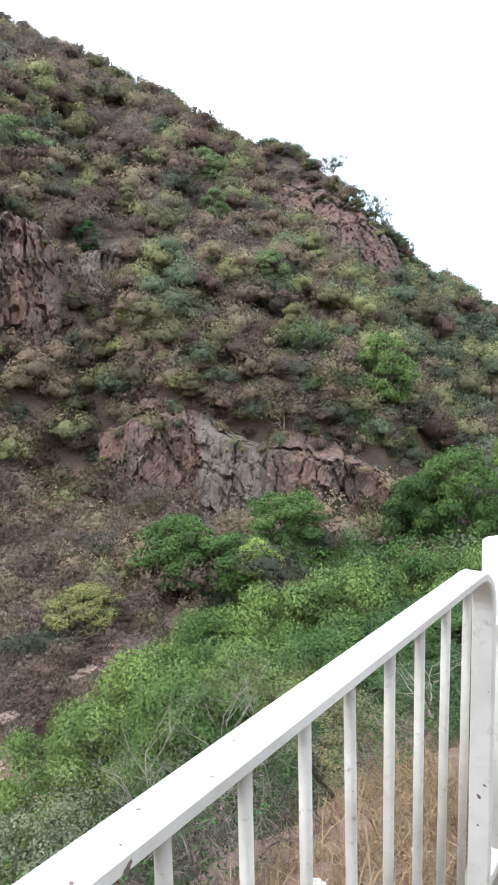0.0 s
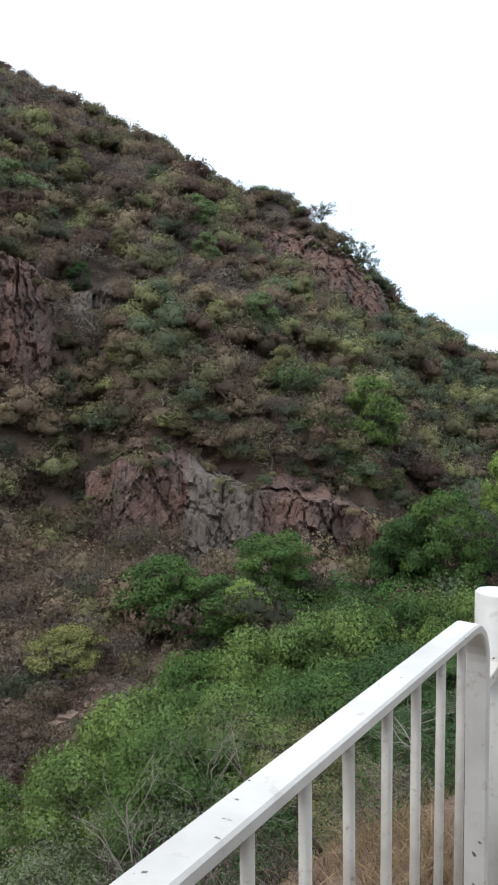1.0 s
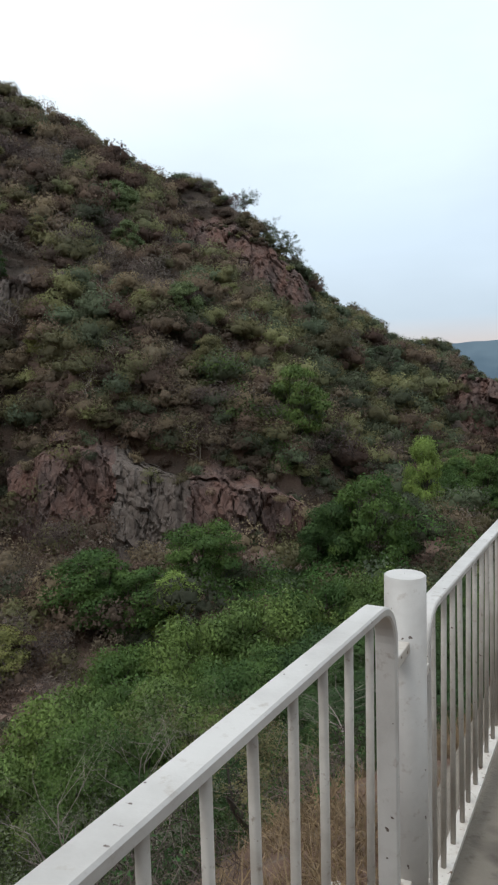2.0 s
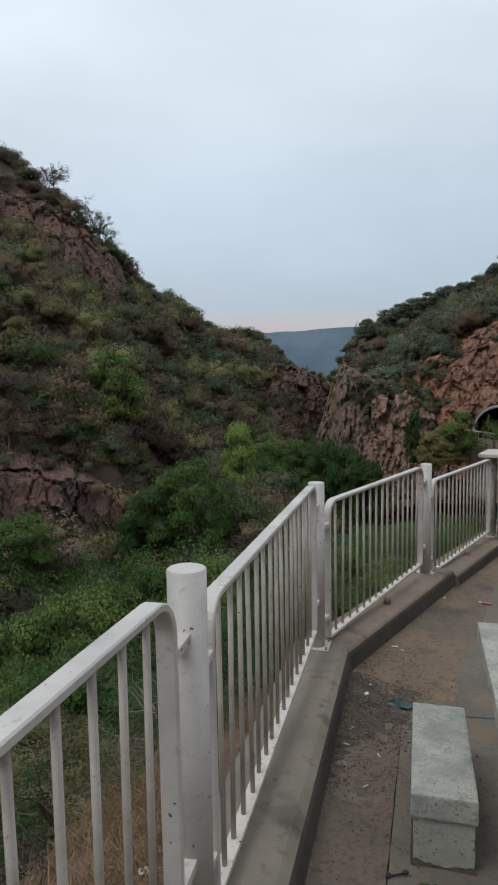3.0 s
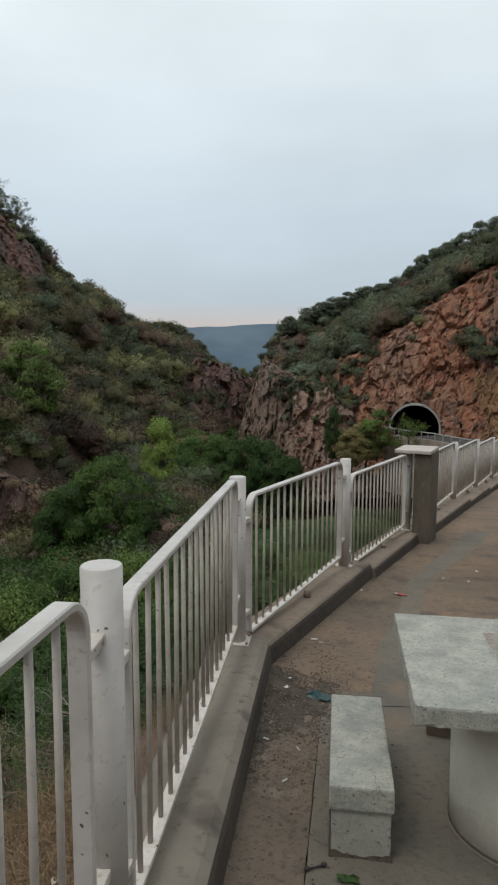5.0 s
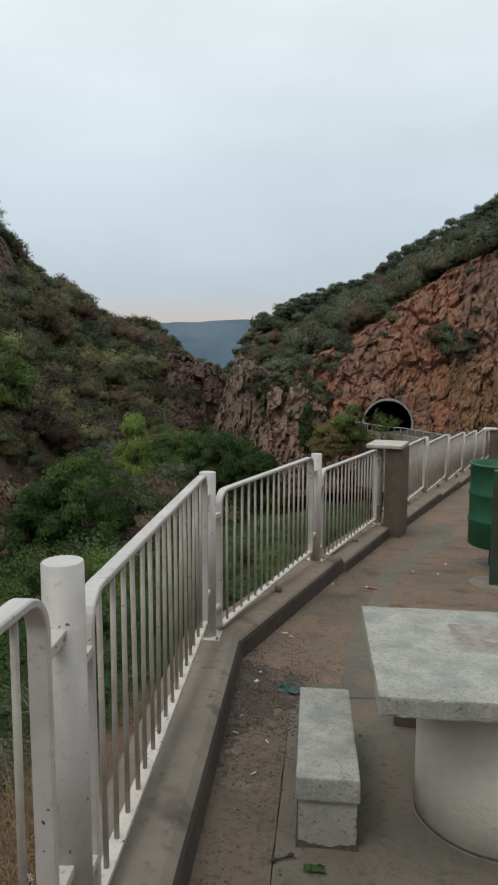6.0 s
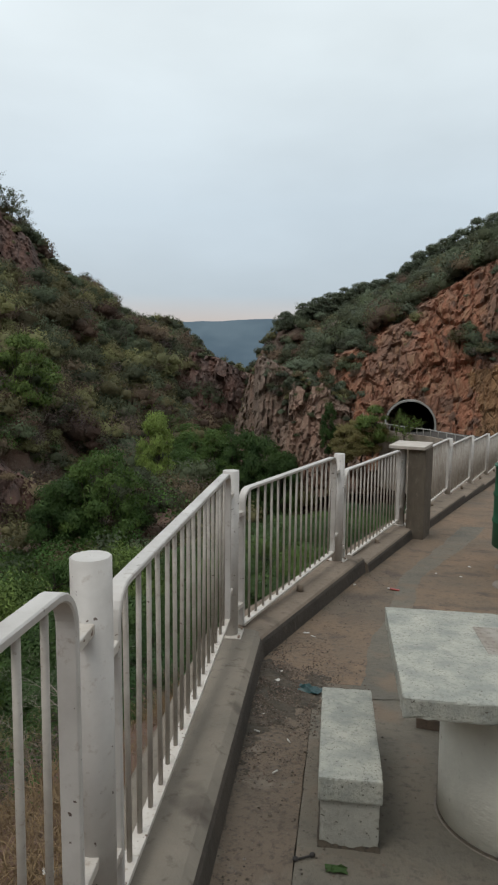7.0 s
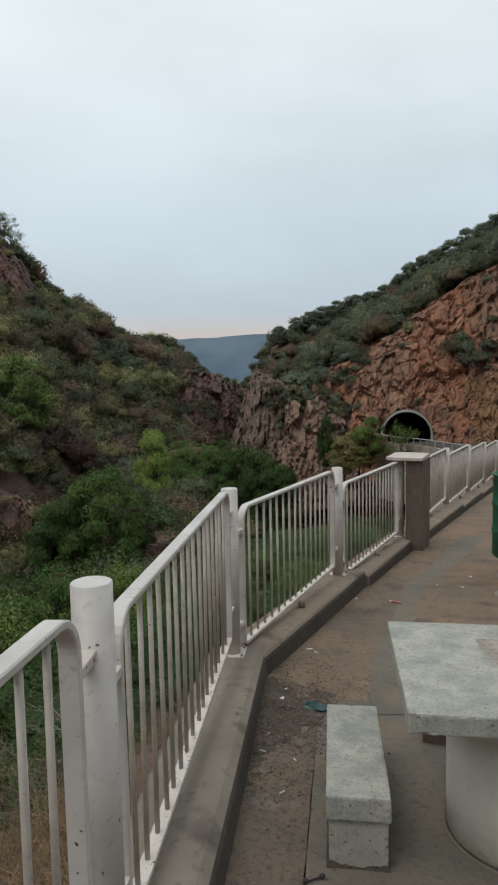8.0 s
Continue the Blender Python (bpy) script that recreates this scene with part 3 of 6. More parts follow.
WALL_B = [4.5, 6.5, 8, 10, 12, 14.5, 17, 19, 21, 26, 34]
WALL_R = [96, 92, 89, 86.5, 86, 85.6, 85.6, 84, 80, 74, 62]
WALL_Z = [-13, -12, -11, -10, -9, -8.6, -8.6, -8.4, -8, -8, -8]
WALL_TOP = [-2.0, -0.8, 0.2, 1.6, 2.6, 4.1, 6.0, 7.3, 8.3, 10.5, 14]
rock_face(-1.4, 13.5, wall_profile([-1.4, -0.4, 0.5, 1.3, 3, 6, 9, 13.5], [112, 107, 102, 97, 92, 88, 85.5, 86], [-17, -17, -16, -16, -15, -13.5, -12.5, -12], 4.0, [-7.5, -4.5, -1.2, 0.6, -0.2, -1.4, -2.3, -3.2], 8.0), M_ROCKBROWN, "grey-brown cliff of the gorge below scrub", (1.25, 2.6), 1.7, 71, du=0.28, sag=4.0, bushes=1.6)
rock_face(4.5, 34, wall_profile(WALL_B, WALL_R, WALL_Z, 6.5, WALL_TOP, 34.0, False), M_ROCKORANGE, "red and ochre cut rock wall above the road tunnel", (1.0, 1.9), 1.0, 81, hole=in_tunnel, du=0.27, bushes=0.5, second=(M_ROCKOCHRE, 19.4, 26, 0.5))


def build_tunnel():
    t = new("road_tunnel")
    t.matrix_world = Matrix.Translation((TUNNEL[0], TUNNEL[1], T_BASE)) @ Matrix.Rotation(-T_HEAD, 4, "Z")
    tagged(t, "dark arched road tunnel mouth with a pale concrete ring", "tunnel", kind="structure")
    arc = [(T_RAD, -1.5)] + [(T_RAD * math.cos(a), 2.0 + T_RAD * math.sin(a)) for a in np.linspace(0, math.pi, 25)] + [(-T_RAD, -1.5)]

    def shell(name, y0, y1, ri, ro, mat):
        bm = bmesh.new()
        rows = []
        for rad, y in ((ri, y0), (ro, y0), (ro, y1), (ri, y1)):
            k = rad / T_RAD
            rows.append([bm.verts.new((px * k, y, 2.0 + (pz - 2.0) * k if pz > 2 else pz)) for px, pz in arc])
        for a, b in zip(rows, rows[1:] + rows[:1]):
            for i in range(len(arc) - 1):
                bm.faces.new((a[i], a[i + 1], b[i + 1], b[i]))
        bmesh.ops.recalc_face_normals(bm, faces=bm.faces)
        return part(name, bm, mat, t)

    shell("portal_ring", -0.9, 0.5, T_RAD, T_RAD + 0.22, M_CONC)
    shell("lining", 0.5, 30, T_RAD + 0.05, T_RAD + 0.3, M_TUNNEL)
    # added wall that closes the bore 30 m in and keeps it dark
    part("added_end_wall", box(bmesh.new(), 9, 0.3, 9, Matrix.Translation((0, 30, 2))), M_TUNNEL, t)
    part("roadway", box(bmesh.new(), 2 * T_RAD, 36, 0.3, Matrix.Translation((0, 13, -0.15))), M_ASPHALT, t)


build_tunnel()


def build_parapet():
    """The road's outer wall with its pipe rail, from the tunnel mouth round the bend."""
    ob = new("road_parapet")
    tagged(ob, "weathered concrete road parapet with a pipe rail by the tunnel", "parapet", kind="structure")
    line = [(12.1, 80.5, -6.3), (13.7, 77.5, -6.3), (16.0, 75, -6.35), (19.0, 70, -6.4), (23, 64, -6.4), (29, 57, -6.3), (38, 50, -6.2)]
    pts = [Vector((r * math.sin(radians(b)), r * math.cos(radians(b)), z)) for b, r, z in line]

    def run(name, prof, up, mat, label=""):
        st = []
        for i, c in enumerate(pts):
            d = pts[min(i + 1, len(pts) - 1)] - pts[max(i - 1, 0)]
            t = math.atan2(d.x, d.y)
            m = Matrix(((math.cos(t), 0, math.sin(t)), (-math.sin(t), 0, math.cos(t)), (0, 1, 0))).to_4x4()
            st.append(Matrix.Translation(c + Vector((0, 0, up))) @ m)
        return part(name, sweep(bmesh.new(), prof, st), mat, ob, label)

    run("retaining_wall", [(-0.2, -7), (0.2, -7), (0.2, 0), (-0.2, 0)], 0.0, M_PARAPET)
    run("roadway", [(-9.0, -0.5), (-0.21, -0.5), (-0.21, -0.9), (-9.0, -0.9)], 0.0, M_ASPHALT)
    part("end_block", box(bmesh.new(), 1.25, 0.6, 3.2, Matrix.Translation(pts[0] + Vector((0.1, -0.3, -0.75))) @ Matrix.Rotation(radians(-12), 4, "Z"), 0.03), M_PARAPET, ob, "pale ochre concrete end block")
    hexa = [(0.06 * math.cos(a), 0.06 * math.sin(a)) for a in np.linspace(0, 2 * math.pi, 9)[:-1]]
    run("pipe_rail", hexa, 0.75, M_CONC, "grey steel pipe rail")
    for i in range(26):
        k = i / 26 * (len(pts) - 1)
        c = pts[int(k)].lerp(pts[int(k) + 1], k - int(k))
        part("rail_post", tube(bmesh.new(), 0.05, -0.05, 0.72, 8, 0, Matrix.Translation(c)), M_CONC, ob)


build_parapet()

# ---- railing ----


def build_post(p, top, lean=0.0):
    base = floor_z(*p) + 0.155
    ob = new("railing_post")
    ob.matrix_world = Matrix.Translation((*p, base)) @ Matrix.Rotation(-FENCE_TURN, 4, "Z") @ Matrix.Rotation(radians(lean), 4, "Y")
    tagged(ob, "thick round white steel railing post on the kerb", "railing post", "railing posts")
    part("pipe", tube(bmesh.new(), 0.054, 0.008, top - base, 32, 0.003), M_PAINT, ob)
    plate = part("base_plate", box(bmesh.new(), 0.17, 0.17, 0.012, Matrix.Translation((0, 0, 0.006)), 0.002), M_BOTTOM, ob, "rust-spotted steel base plate")
    for sx in (-1, 1):
        for sy in (-1, 1):
            part("bolt", tube(bmesh.new(), 0.009, 0.012, 0.026, 6, 0, Matrix.Translation((sx * 0.07, sy * 0.07, 0))), M_RUST, plate)
    return ob


def build_panel(p, q, tops, height=0.965, bars=16, gap=0.17, end_gap=0.17, foot=0.07, pitch=None):
    """A barred panel from p to q whose top edge starts and ends at the heights in tops."""
    h = heading(p, q)
    full = math.dist(p, q)
    ln = full - gap - end_gap
    z0, z1 = tops[0], tops[1]
    ob = new("railing")
    ob.matrix_world = Matrix.Translation((p[0] + math.sin(h) * gap, p[1] + math.cos(h) * gap, z0 - height)) @ Matrix.Rotation(-h, 4, "Z")
    tagged(ob, "white painted steel railing panel with upright bars, chipped", "railing", "railing panels")
    slope = (z1 - z0) / ln
    rad = 0.10
    w, th = 0.052, 0.022
    # outline of the bent frame: up one end, over the top, down the other
    line = [(0.0, 0.02), (0.0, height - rad)]
    line += [(rad - rad * math.cos(a), height - rad + rad * math.sin(a)) for a in np.linspace(0.2, math.pi / 2, 7)]
    line += [(ln * k, height) for k in (0.25, 0.5, 0.75)]
    line += [(ln - rad + rad * math.sin(a), height - rad + rad * math.cos(a)) for a in np.linspace(0, math.pi / 2 - 0.2, 7)]
    line += [(ln, height - rad), (ln, 0.02)]
    pts = [Vector((0, y, z + slope * y)) for y, z in line]
    st = []
    for i, c in enumerate(pts):
        d = (pts[min(i + 1, len(pts) - 1)] - pts[max(i - 1, 0)]).normalized()
        nrm = Vector((1, 0, 0)).cross(d)
        st.append(Matrix.Translation(c) @ Matrix((Vector((1, 0, 0)), nrm, d)).transposed().to_4x4())
    e = 0.004
    prof = [(-w / 2 + e, -th / 2), (w / 2 - e, -th / 2), (w / 2, -th / 2 + e), (w / 2, th / 2 - e), (w / 2 - e, th / 2), (-w / 2 + e, th / 2), (-w / 2, th / 2 - e), (-w / 2, -th / 2 + e)]
    part("bent_frame", sweep(bmesh.new(), prof, st), M_PAINT, ob)
    ang = math.atan(slope)
    bot = Matrix.Translation((0, ln / 2, 0.012 + slope * ln / 2)) @ Matrix.Rotation(ang, 4, "X")
    part("bottom_rail", box(bmesh.new(), w, (ln - 0.026) / math.cos(ang), 0.02, bot, 0.003), M_BOTTOM, ob)
    bm = bmesh.new()
    tube(bm, 0.0092, -(height - 0.03) / 2, (height - 0.03) / 2, 10)
    me = bpy.data.meshes.new("bar")
    bm.to_mesh(me)
    bm.free()
    me.materials.append(M_BARS)
    for i in range(bars):
        y = ln - 0.137 - pitch * i if pitch else ln * (i + 1) / (bars + 1)
        shared("bar", me, Matrix.Translation((0, y, (height + 0.012) / 2 + slope * y)) @ Matrix.Rotation(radians(random.uniform(-0.5, 0.5)), 4, "Y"), ob)
    for y, sgn, g in ((0, -1, gap), (ln, 1, end_gap)):
        for zz in (0.165, height - 0.155):
            bm = box(bmesh.new(), 0.05, g - 0.05, 0.03, Matrix.Translation((0.0, y + sgn * (g - 0.046) / 2, zz + slope * y)), 0.005)
            part("bracket", bm, M_BOTTOM, ob, "painted steel bracket with worn edges")
    if foot:
        part("stub_foot", tube(bmesh.new(), 0.029, -foot, 0.0, 14, 0.002, Matrix.Translation((0.05, ln / 2, slope * ln / 2))), M_KERB_BROWN, ob, "short dull brown foot under the rail")
    return ob


FENCE_TURN = radians(8)
TOP = {"B": 1.55, "0": 1.365, "1": 1.165, "2": 0.962, "3": 0.765, "4": 0.55}
build_post(PB, TOP["B"])
build_post(P0, TOP["0"])
build_post(P1, TOP["1"])
build_post(P2, TOP["2"])
FENCE_TURN = radians(25)
build_post(P3, TOP["3"])
build_post(P4, TOP["4"])
# the panels hang nearly level and step down from post to post
build_panel(PB, P0, (1.425, 1.37), foot=0)
build_panel(P0, P1, (1.248, 1.145), end_gap=0.168, foot=0, pitch=0.1335)
build_panel(P1, P2, (1.015, 0.972), gap=0.155, foot=0)
build_panel(P2, P3, (0.802, 0.752), bars=15)
build_panel(P3, P4, (0.568, 0.512), bars=15)
qz = [floor_z(*q) + 0.155 + 1.11 for q in Q]
for q, z in zip(Q, qz):
    build_post(q, z)
PIL_END = (PILLAR[0] + 0.24 * math.sin(radians(26)), PILLAR[1] + 0.24 * math.cos(radians(26)))
build_panel(PIL_END, Q[0], (qz[0] + 0.06, qz[0]), bars=20, gap=0.12)
for a, b, za, zb in zip(Q, Q[1:], qz, qz[1:]):
    build_panel(a, b, (za - 0.15, zb))


def build_kerb(points, z_off, inner=0.175, shoulder=0.012, mat=None):
    """A cast kerb along the points, each with its own rise over the floor."""
    out = inner + shoulder
    prof = [(-0.17, -0.9), (out + 0.024, -0.9), (out + 0.018, -0.14), (out + 0.004, -0.035 - 0.4 * shoulder), (out - 0.008, -0.014 - 0.4 * shoulder), (inner - 0.012, -0.004), (inner - 0.035, 0.0), (0.03, 0.003), (-0.15, 0.0), (-0.17, -0.02)]
    st = []
    pts = []
    for (a, za), (b, zb) in zip(zip(points, z_off), list(zip(points, z_off))[1:]):
        n = max(2, int(math.dist(a, b) / 0.25))
        pts += [(a[0] + (b[0] - a[0]) * i / n, a[1] + (b[1] - a[1]) * i / n, za + (zb - za) * i / n) for i in range(n)]
    pts.append((*points[-1], z_off[-1]))
    for i, (x, y, h) in enumerate(pts):
        a, b = pts[max(i - 1, 0)], pts[min(i + 1, len(pts) - 1)]
        t = heading(a, b)
        m = Matrix(((math.cos(t), 0, math.sin(t)), (-math.sin(t), 0, math.cos(t)), (0, 1, 0))).to_4x4()
        st.append(Matrix.Translation((x, y, floor_z(x, y) + h)) @ m)
    bm = sweep(bmesh.new(), prof, st)
    bm.normal_update()
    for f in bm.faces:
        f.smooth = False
        # upright faces take the darker colour, their shade painted in with the grime
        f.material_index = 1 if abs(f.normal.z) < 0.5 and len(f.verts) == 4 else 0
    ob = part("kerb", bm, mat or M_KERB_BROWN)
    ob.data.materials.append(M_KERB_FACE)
    return tagged(ob, "weathered brown-grey concrete kerb under the railing", "kerb", kind="structure")


def along(p, q, d):
    t = heading(p, q)
    return (p[0] + math.sin(t) * d, p[1] + math.cos(t) * d)


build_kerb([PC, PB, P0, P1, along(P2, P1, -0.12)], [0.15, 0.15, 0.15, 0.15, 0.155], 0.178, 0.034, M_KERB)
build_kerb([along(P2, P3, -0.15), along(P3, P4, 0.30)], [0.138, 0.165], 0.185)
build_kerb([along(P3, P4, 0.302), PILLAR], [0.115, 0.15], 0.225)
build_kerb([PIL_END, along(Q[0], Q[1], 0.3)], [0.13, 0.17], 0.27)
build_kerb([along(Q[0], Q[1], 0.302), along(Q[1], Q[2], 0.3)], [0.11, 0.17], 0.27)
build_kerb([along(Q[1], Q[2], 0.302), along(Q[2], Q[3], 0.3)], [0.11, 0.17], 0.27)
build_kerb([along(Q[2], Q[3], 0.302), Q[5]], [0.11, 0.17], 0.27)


def build_pillar():
    z = floor_z(*PILLAR)
    ob = new("railing_pillar")
    ob.matrix_world = Matrix.Translation((*PILLAR, z - 0.3)) @ Matrix.Rotation(-radians(26), 4, "Z")
    tagged(ob, "square dark plastered pillar with a pale concrete cap", "pillar", "railing pillars")
    part("shaft", box(bmesh.new(), 0.235, 0.52, 1.56, Matrix.Translation((0.2675, -0.22, 0.78)), 0.012), M_PILLAR, ob)
    part("cap", box(bmesh.new(), 0.48, 0.62, 0.045, Matrix.Translation((0.135, -0.22, 1.583)), 0.008), M_CAP, ob, "pale overhanging concrete cap slab")
    return ob


pillar = build_pillar()
end_p = along(Q[4], Q[5], 1.0)
copy_thing(pillar, Matrix.Translation((*end_p, floor_z(*end_p) - 0.3)) @ Matrix.Rotation(-radians(30), 4, "Z"))

# ---- terrace ----
TURN = radians(9)


def build_floor():
    fl = new("floor")
    tagged(fl, "dusty stained concrete paving of a roadside terrace", "floor", kind="structure")
    size = 2.4
    for i in range(-2, 9):
        for j in range(-4, 12):
            v0 = j * size + 1.41 - size
            u0 = i * size - size + (-0.14 if j <= 1 else 1.95)
            corners = [Matrix.Rotation(-TURN, 2) @ Vector((u0 + a, v0 + b)) for a, b in ((0, 0), (size, 0), (size, size), (0, size))]
            if min(float(outside(np.array(k.x), np.array(k.y))) for k in corners) > -0.1:
                continue
            bm = bmesh.new()
            near = 0 <= i <= 1 and 0 <= j <= 3
            n = 40 if near else 6
            g = [[None] * (n + 1) for _ in range(n + 1)]
            for a in range(n + 1):
                for b in range(n + 1):
                    w = Matrix.Rotation(-TURN, 2) @ Vector((u0 + 0.001 + (size - 0.002) * a / n, v0 + 0.001 + (size - 0.002) * b / n))
                    if near and (a in (0, n) or b in (0, n)):
                        # crumbled edges
                        k = 0.0045 * max(0.0, float(rough_noise(np.array(w.x * 9), np.array(w.y * 9), 4, i + 5 * j)) + 0.2)
                        w = w + Matrix.Rotation(-TURN, 2) @ Vector((k if a == 0 else -k if a == n else 0, k if b == 0 else -k if b == n else 0))
                    g[a][b] = bm.verts.new((w.x, w.y, floor_z(w.x, w.y)))
            faces = [bm.faces.new((g[a][b], g[a + 1][b], g[a + 1][b + 1], g[a][b + 1])) for a in range(n) for b in range(n)]
            r = bmesh.ops.extrude_face_region(bm, geom=faces)
            bmesh.ops.translate(bm, vec=(0, 0, -0.12), verts=[v for v in r["geom"] if isinstance(v, bmesh.types.BMVert)])
            # keep the slab on the terrace's side of the kerb
            for v in bm.verts:
                s = float(outside(np.array(v.co.x), np.array(v.co.y)))
                if s > -0.05:
                    gx = float(outside(np.array(v.co.x + 0.01), np.array(v.co.y))) - s
                    gy = float(outside(np.array(v.co.x), np.array(v.co.y + 0.01))) - s
                    k = (s + 0.05) / max(1e-4, math.hypot(gx, gy))
                    v.co.x -= gx * k
                    v.co.y -= gy * k
            bmesh.ops.recalc_face_normals(bm, faces=bm.faces)
            part("paving_slab", bm, M_SLABGREY if (i, j) in ((1, 1), (1, 0), (2, 1)) else M_SLABGRIT if (i, j) in ((0, 0), (0, 1)) else M_FLOOR, fl)
    return fl


build_floor()


def cast_slab(sx, sy, sz, z, wear=0.006, cuts=18, seed=0):
    """A cast slab whose arrises are chipped and uneven."""
    bm = box(bmesh.new(), sx, sy, sz, None, 0.009)
    long = [e for e in bm.edges if e.calc_length() > 0.15]
    bmesh.ops.subdivide_edges(bm, edges=long, cuts=cuts, use_grid_fill=True)
    rng = np.random.default_rng(seed)
    off = rng.uniform(0, 50)
    for v in bm.verts:
        near = sum(abs(abs(c) - h / 2) < 0.012 for c, h in zip(v.co, (sx, sy, sz)))
        if near >= 2:
            k = max(0.0, 1.6 * float(rough_noise(np.array((v.co.x + v.co.z) * 46 + off), np.array(v.co.y * 46 + off), 3, seed)) + 0.05)
            v.co.x -= math.copysign(wear * k, v.co.x) if abs(abs(v.co.x) - sx / 2) < 0.012 else 0
            v.co.y -= math.copysign(wear * k, v.co.y) if abs(abs(v.co.y) - sy / 2) < 0.012 else 0
            v.co.z -= math.copysign(wear * 0.8 * k, v.co.z) if abs(abs(v.co.z) - sz / 2) < 0.012 else 0
        v.co.z += z
    return bm


def build_bench(p):
    ob = new("concrete_bench")
    ob.matrix_world = Matrix.Translation((*p, floor_z(*p))) @ Matrix.Rotation(-radians(8), 4, "Z") @ Matrix.Rotation(-0.075, 4, "X")
    tagged(ob, "low whitewashed concrete bench with chipped edges beside the table", "bench")
    part("seat", cast_slab(0.245, 0.82, 0.095, 0.235, 0.004, 30, seed=3), M_TABLE, ob)
    part("pedestal", cast_slab(0.225, 0.79, 0.24, 0.075, 0.005, seed=5), M_BENCH_SIDE, ob)
    skirt = bmesh.new()
    edge = [(-0.1125, -0.395), (0.1125, -0.395), (0.1125, 0.395), (-0.1125, 0.395)]
    inner, outer = [], []
    for (ax, ay), (bx, by) in zip(edge, edge[1:] + edge[:1]):
        for i in range(14):
            x, y = ax + (bx - ax) * i / 14, ay + (by - ay) * i / 14
            k = 0.5 + float(rough_noise(np.array(x * 21), np.array(y * 21), 3, 77))
            inner.append(skirt.verts.new((x * 1.01, y * 1.003, 0.004 + 0.034 * max(0.0, k))))
            outer.append(skirt.verts.new((x + math.copysign(0.004 + 0.012 * max(0.0, k), x), y + math.copysign(0.004 + 0.012 * max(0.0, k), y), -0.012)))
    for i in range(len(inner)):
        skirt.faces.new((inner[i], outer[i], outer[(i + 1) % len(outer)], inner[(i + 1) % len(inner)]))
    bmesh.ops.recalc_face_normals(skirt, faces=skirt.faces)
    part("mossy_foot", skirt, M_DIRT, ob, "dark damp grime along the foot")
    return ob


def build_table(p):
    ob = new("concrete_table")
    ob.matrix_world = Matrix.Translation((*p, floor_z(*p))) @ Matrix.Rotation(-radians(9), 4, "Z") @ Matrix.Rotation(-0.075, 4, "X")
    tagged(ob, "square whitewashed concrete picnic table on a round drum base", "table")
    part("tabletop", cast_slab(1.06, 1.06, 0.075, 0.6625, 0.006, 40, seed=7), M_TABLE, ob)
    part("drum_base", tube(bmesh.new(), 0.328, -0.1, 0.63, 64, 0.0, Matrix.Translation((0.008, 0, 0))), M_TABLE_SIDE, ob)
    ring = bmesh.new()
    loops = []
    for rad, z in ((0.30, -0.05), (0.30, 0.006), (0.335, 0.005), (0.362, -0.012), (0.362, -0.05)):
        row = []
        for i in range(56):
            a = 2 * math.pi * i / 56
            k = 1 + (0.16 * float(rough_noise(np.array(3.0 * math.cos(a)), np.array(3.0 * math.sin(a)), 3, 41)) if rad > 0.35 else 0)
            row.append(ring.verts.new((0.008 + rad * k * math.cos(a), rad * k * math.sin(a), z)))
        loops.append(row)
    for r0, r1 in zip(loops, loops[1:]):
        for i in range(56):
            ring.faces.new((r0[i], r0[(i + 1) % 56], r1[(i + 1) % 56], r1[i]))
    bmesh.ops.recalc_face_normals(ring, faces=ring.faces)
    part("mortar_ring", ring, M_FOOT, ob, "cracked grey mortar round the foot")
    # the gap's darkness at the foot is a band in the soil colour
    part("base_gap_band", tube(bmesh.new(), 0.3325, -0.05, 0.014, 64, 0.0, Matrix.Translation((0.008, 0, 0))), M_DIRT, ob, "dark band for the gap round the foot")
    part("inset", box(bmesh.new(), 0.36, 0.34, 0.012, Matrix.Translation((0.03, 0.12, 0.6975)), 0.003), M_INSET, ob, "worn brown square patch in the tabletop")
    rim = bmesh.new()
    for dx, dy, lx, ly in ((0, 0.178, 0.38, 0.014), (0, -0.178, 0.38, 0.014), (0.187, 0, 0.014, 0.34), (-0.187, 0, 0.014, 0.34)):
        box(rim, lx, ly, 0.010, Matrix.Translation((0.03 + dx, 0.12 + dy, 0.6975)), 0.003)
    part("inset_edge", rim, M_TABLE, ob, "chipped pale edge round the patch")
    return ob


def build_corbel_block(p):
    # added block that stands in for a concrete corbel under the tabletop
    ob = new("brick")
    ob.matrix_world = Matrix.Translation((*p, floor_z(*p))) @ Matrix.Rotation(radians(-16), 4, "Z")
    tagged(ob, "weathered brown block on the floor, stand-in for a corbel under the table", "brick")
    part("block", cast_slab(0.215, 0.10, 0.065, 0.032, 0.004, 8, seed=19), M_BRICK, ob)
    return ob


build_corbel_block((1.05, 3.24))
build_bench((0.472, 2.64))
build_table((1.154, 2.467))


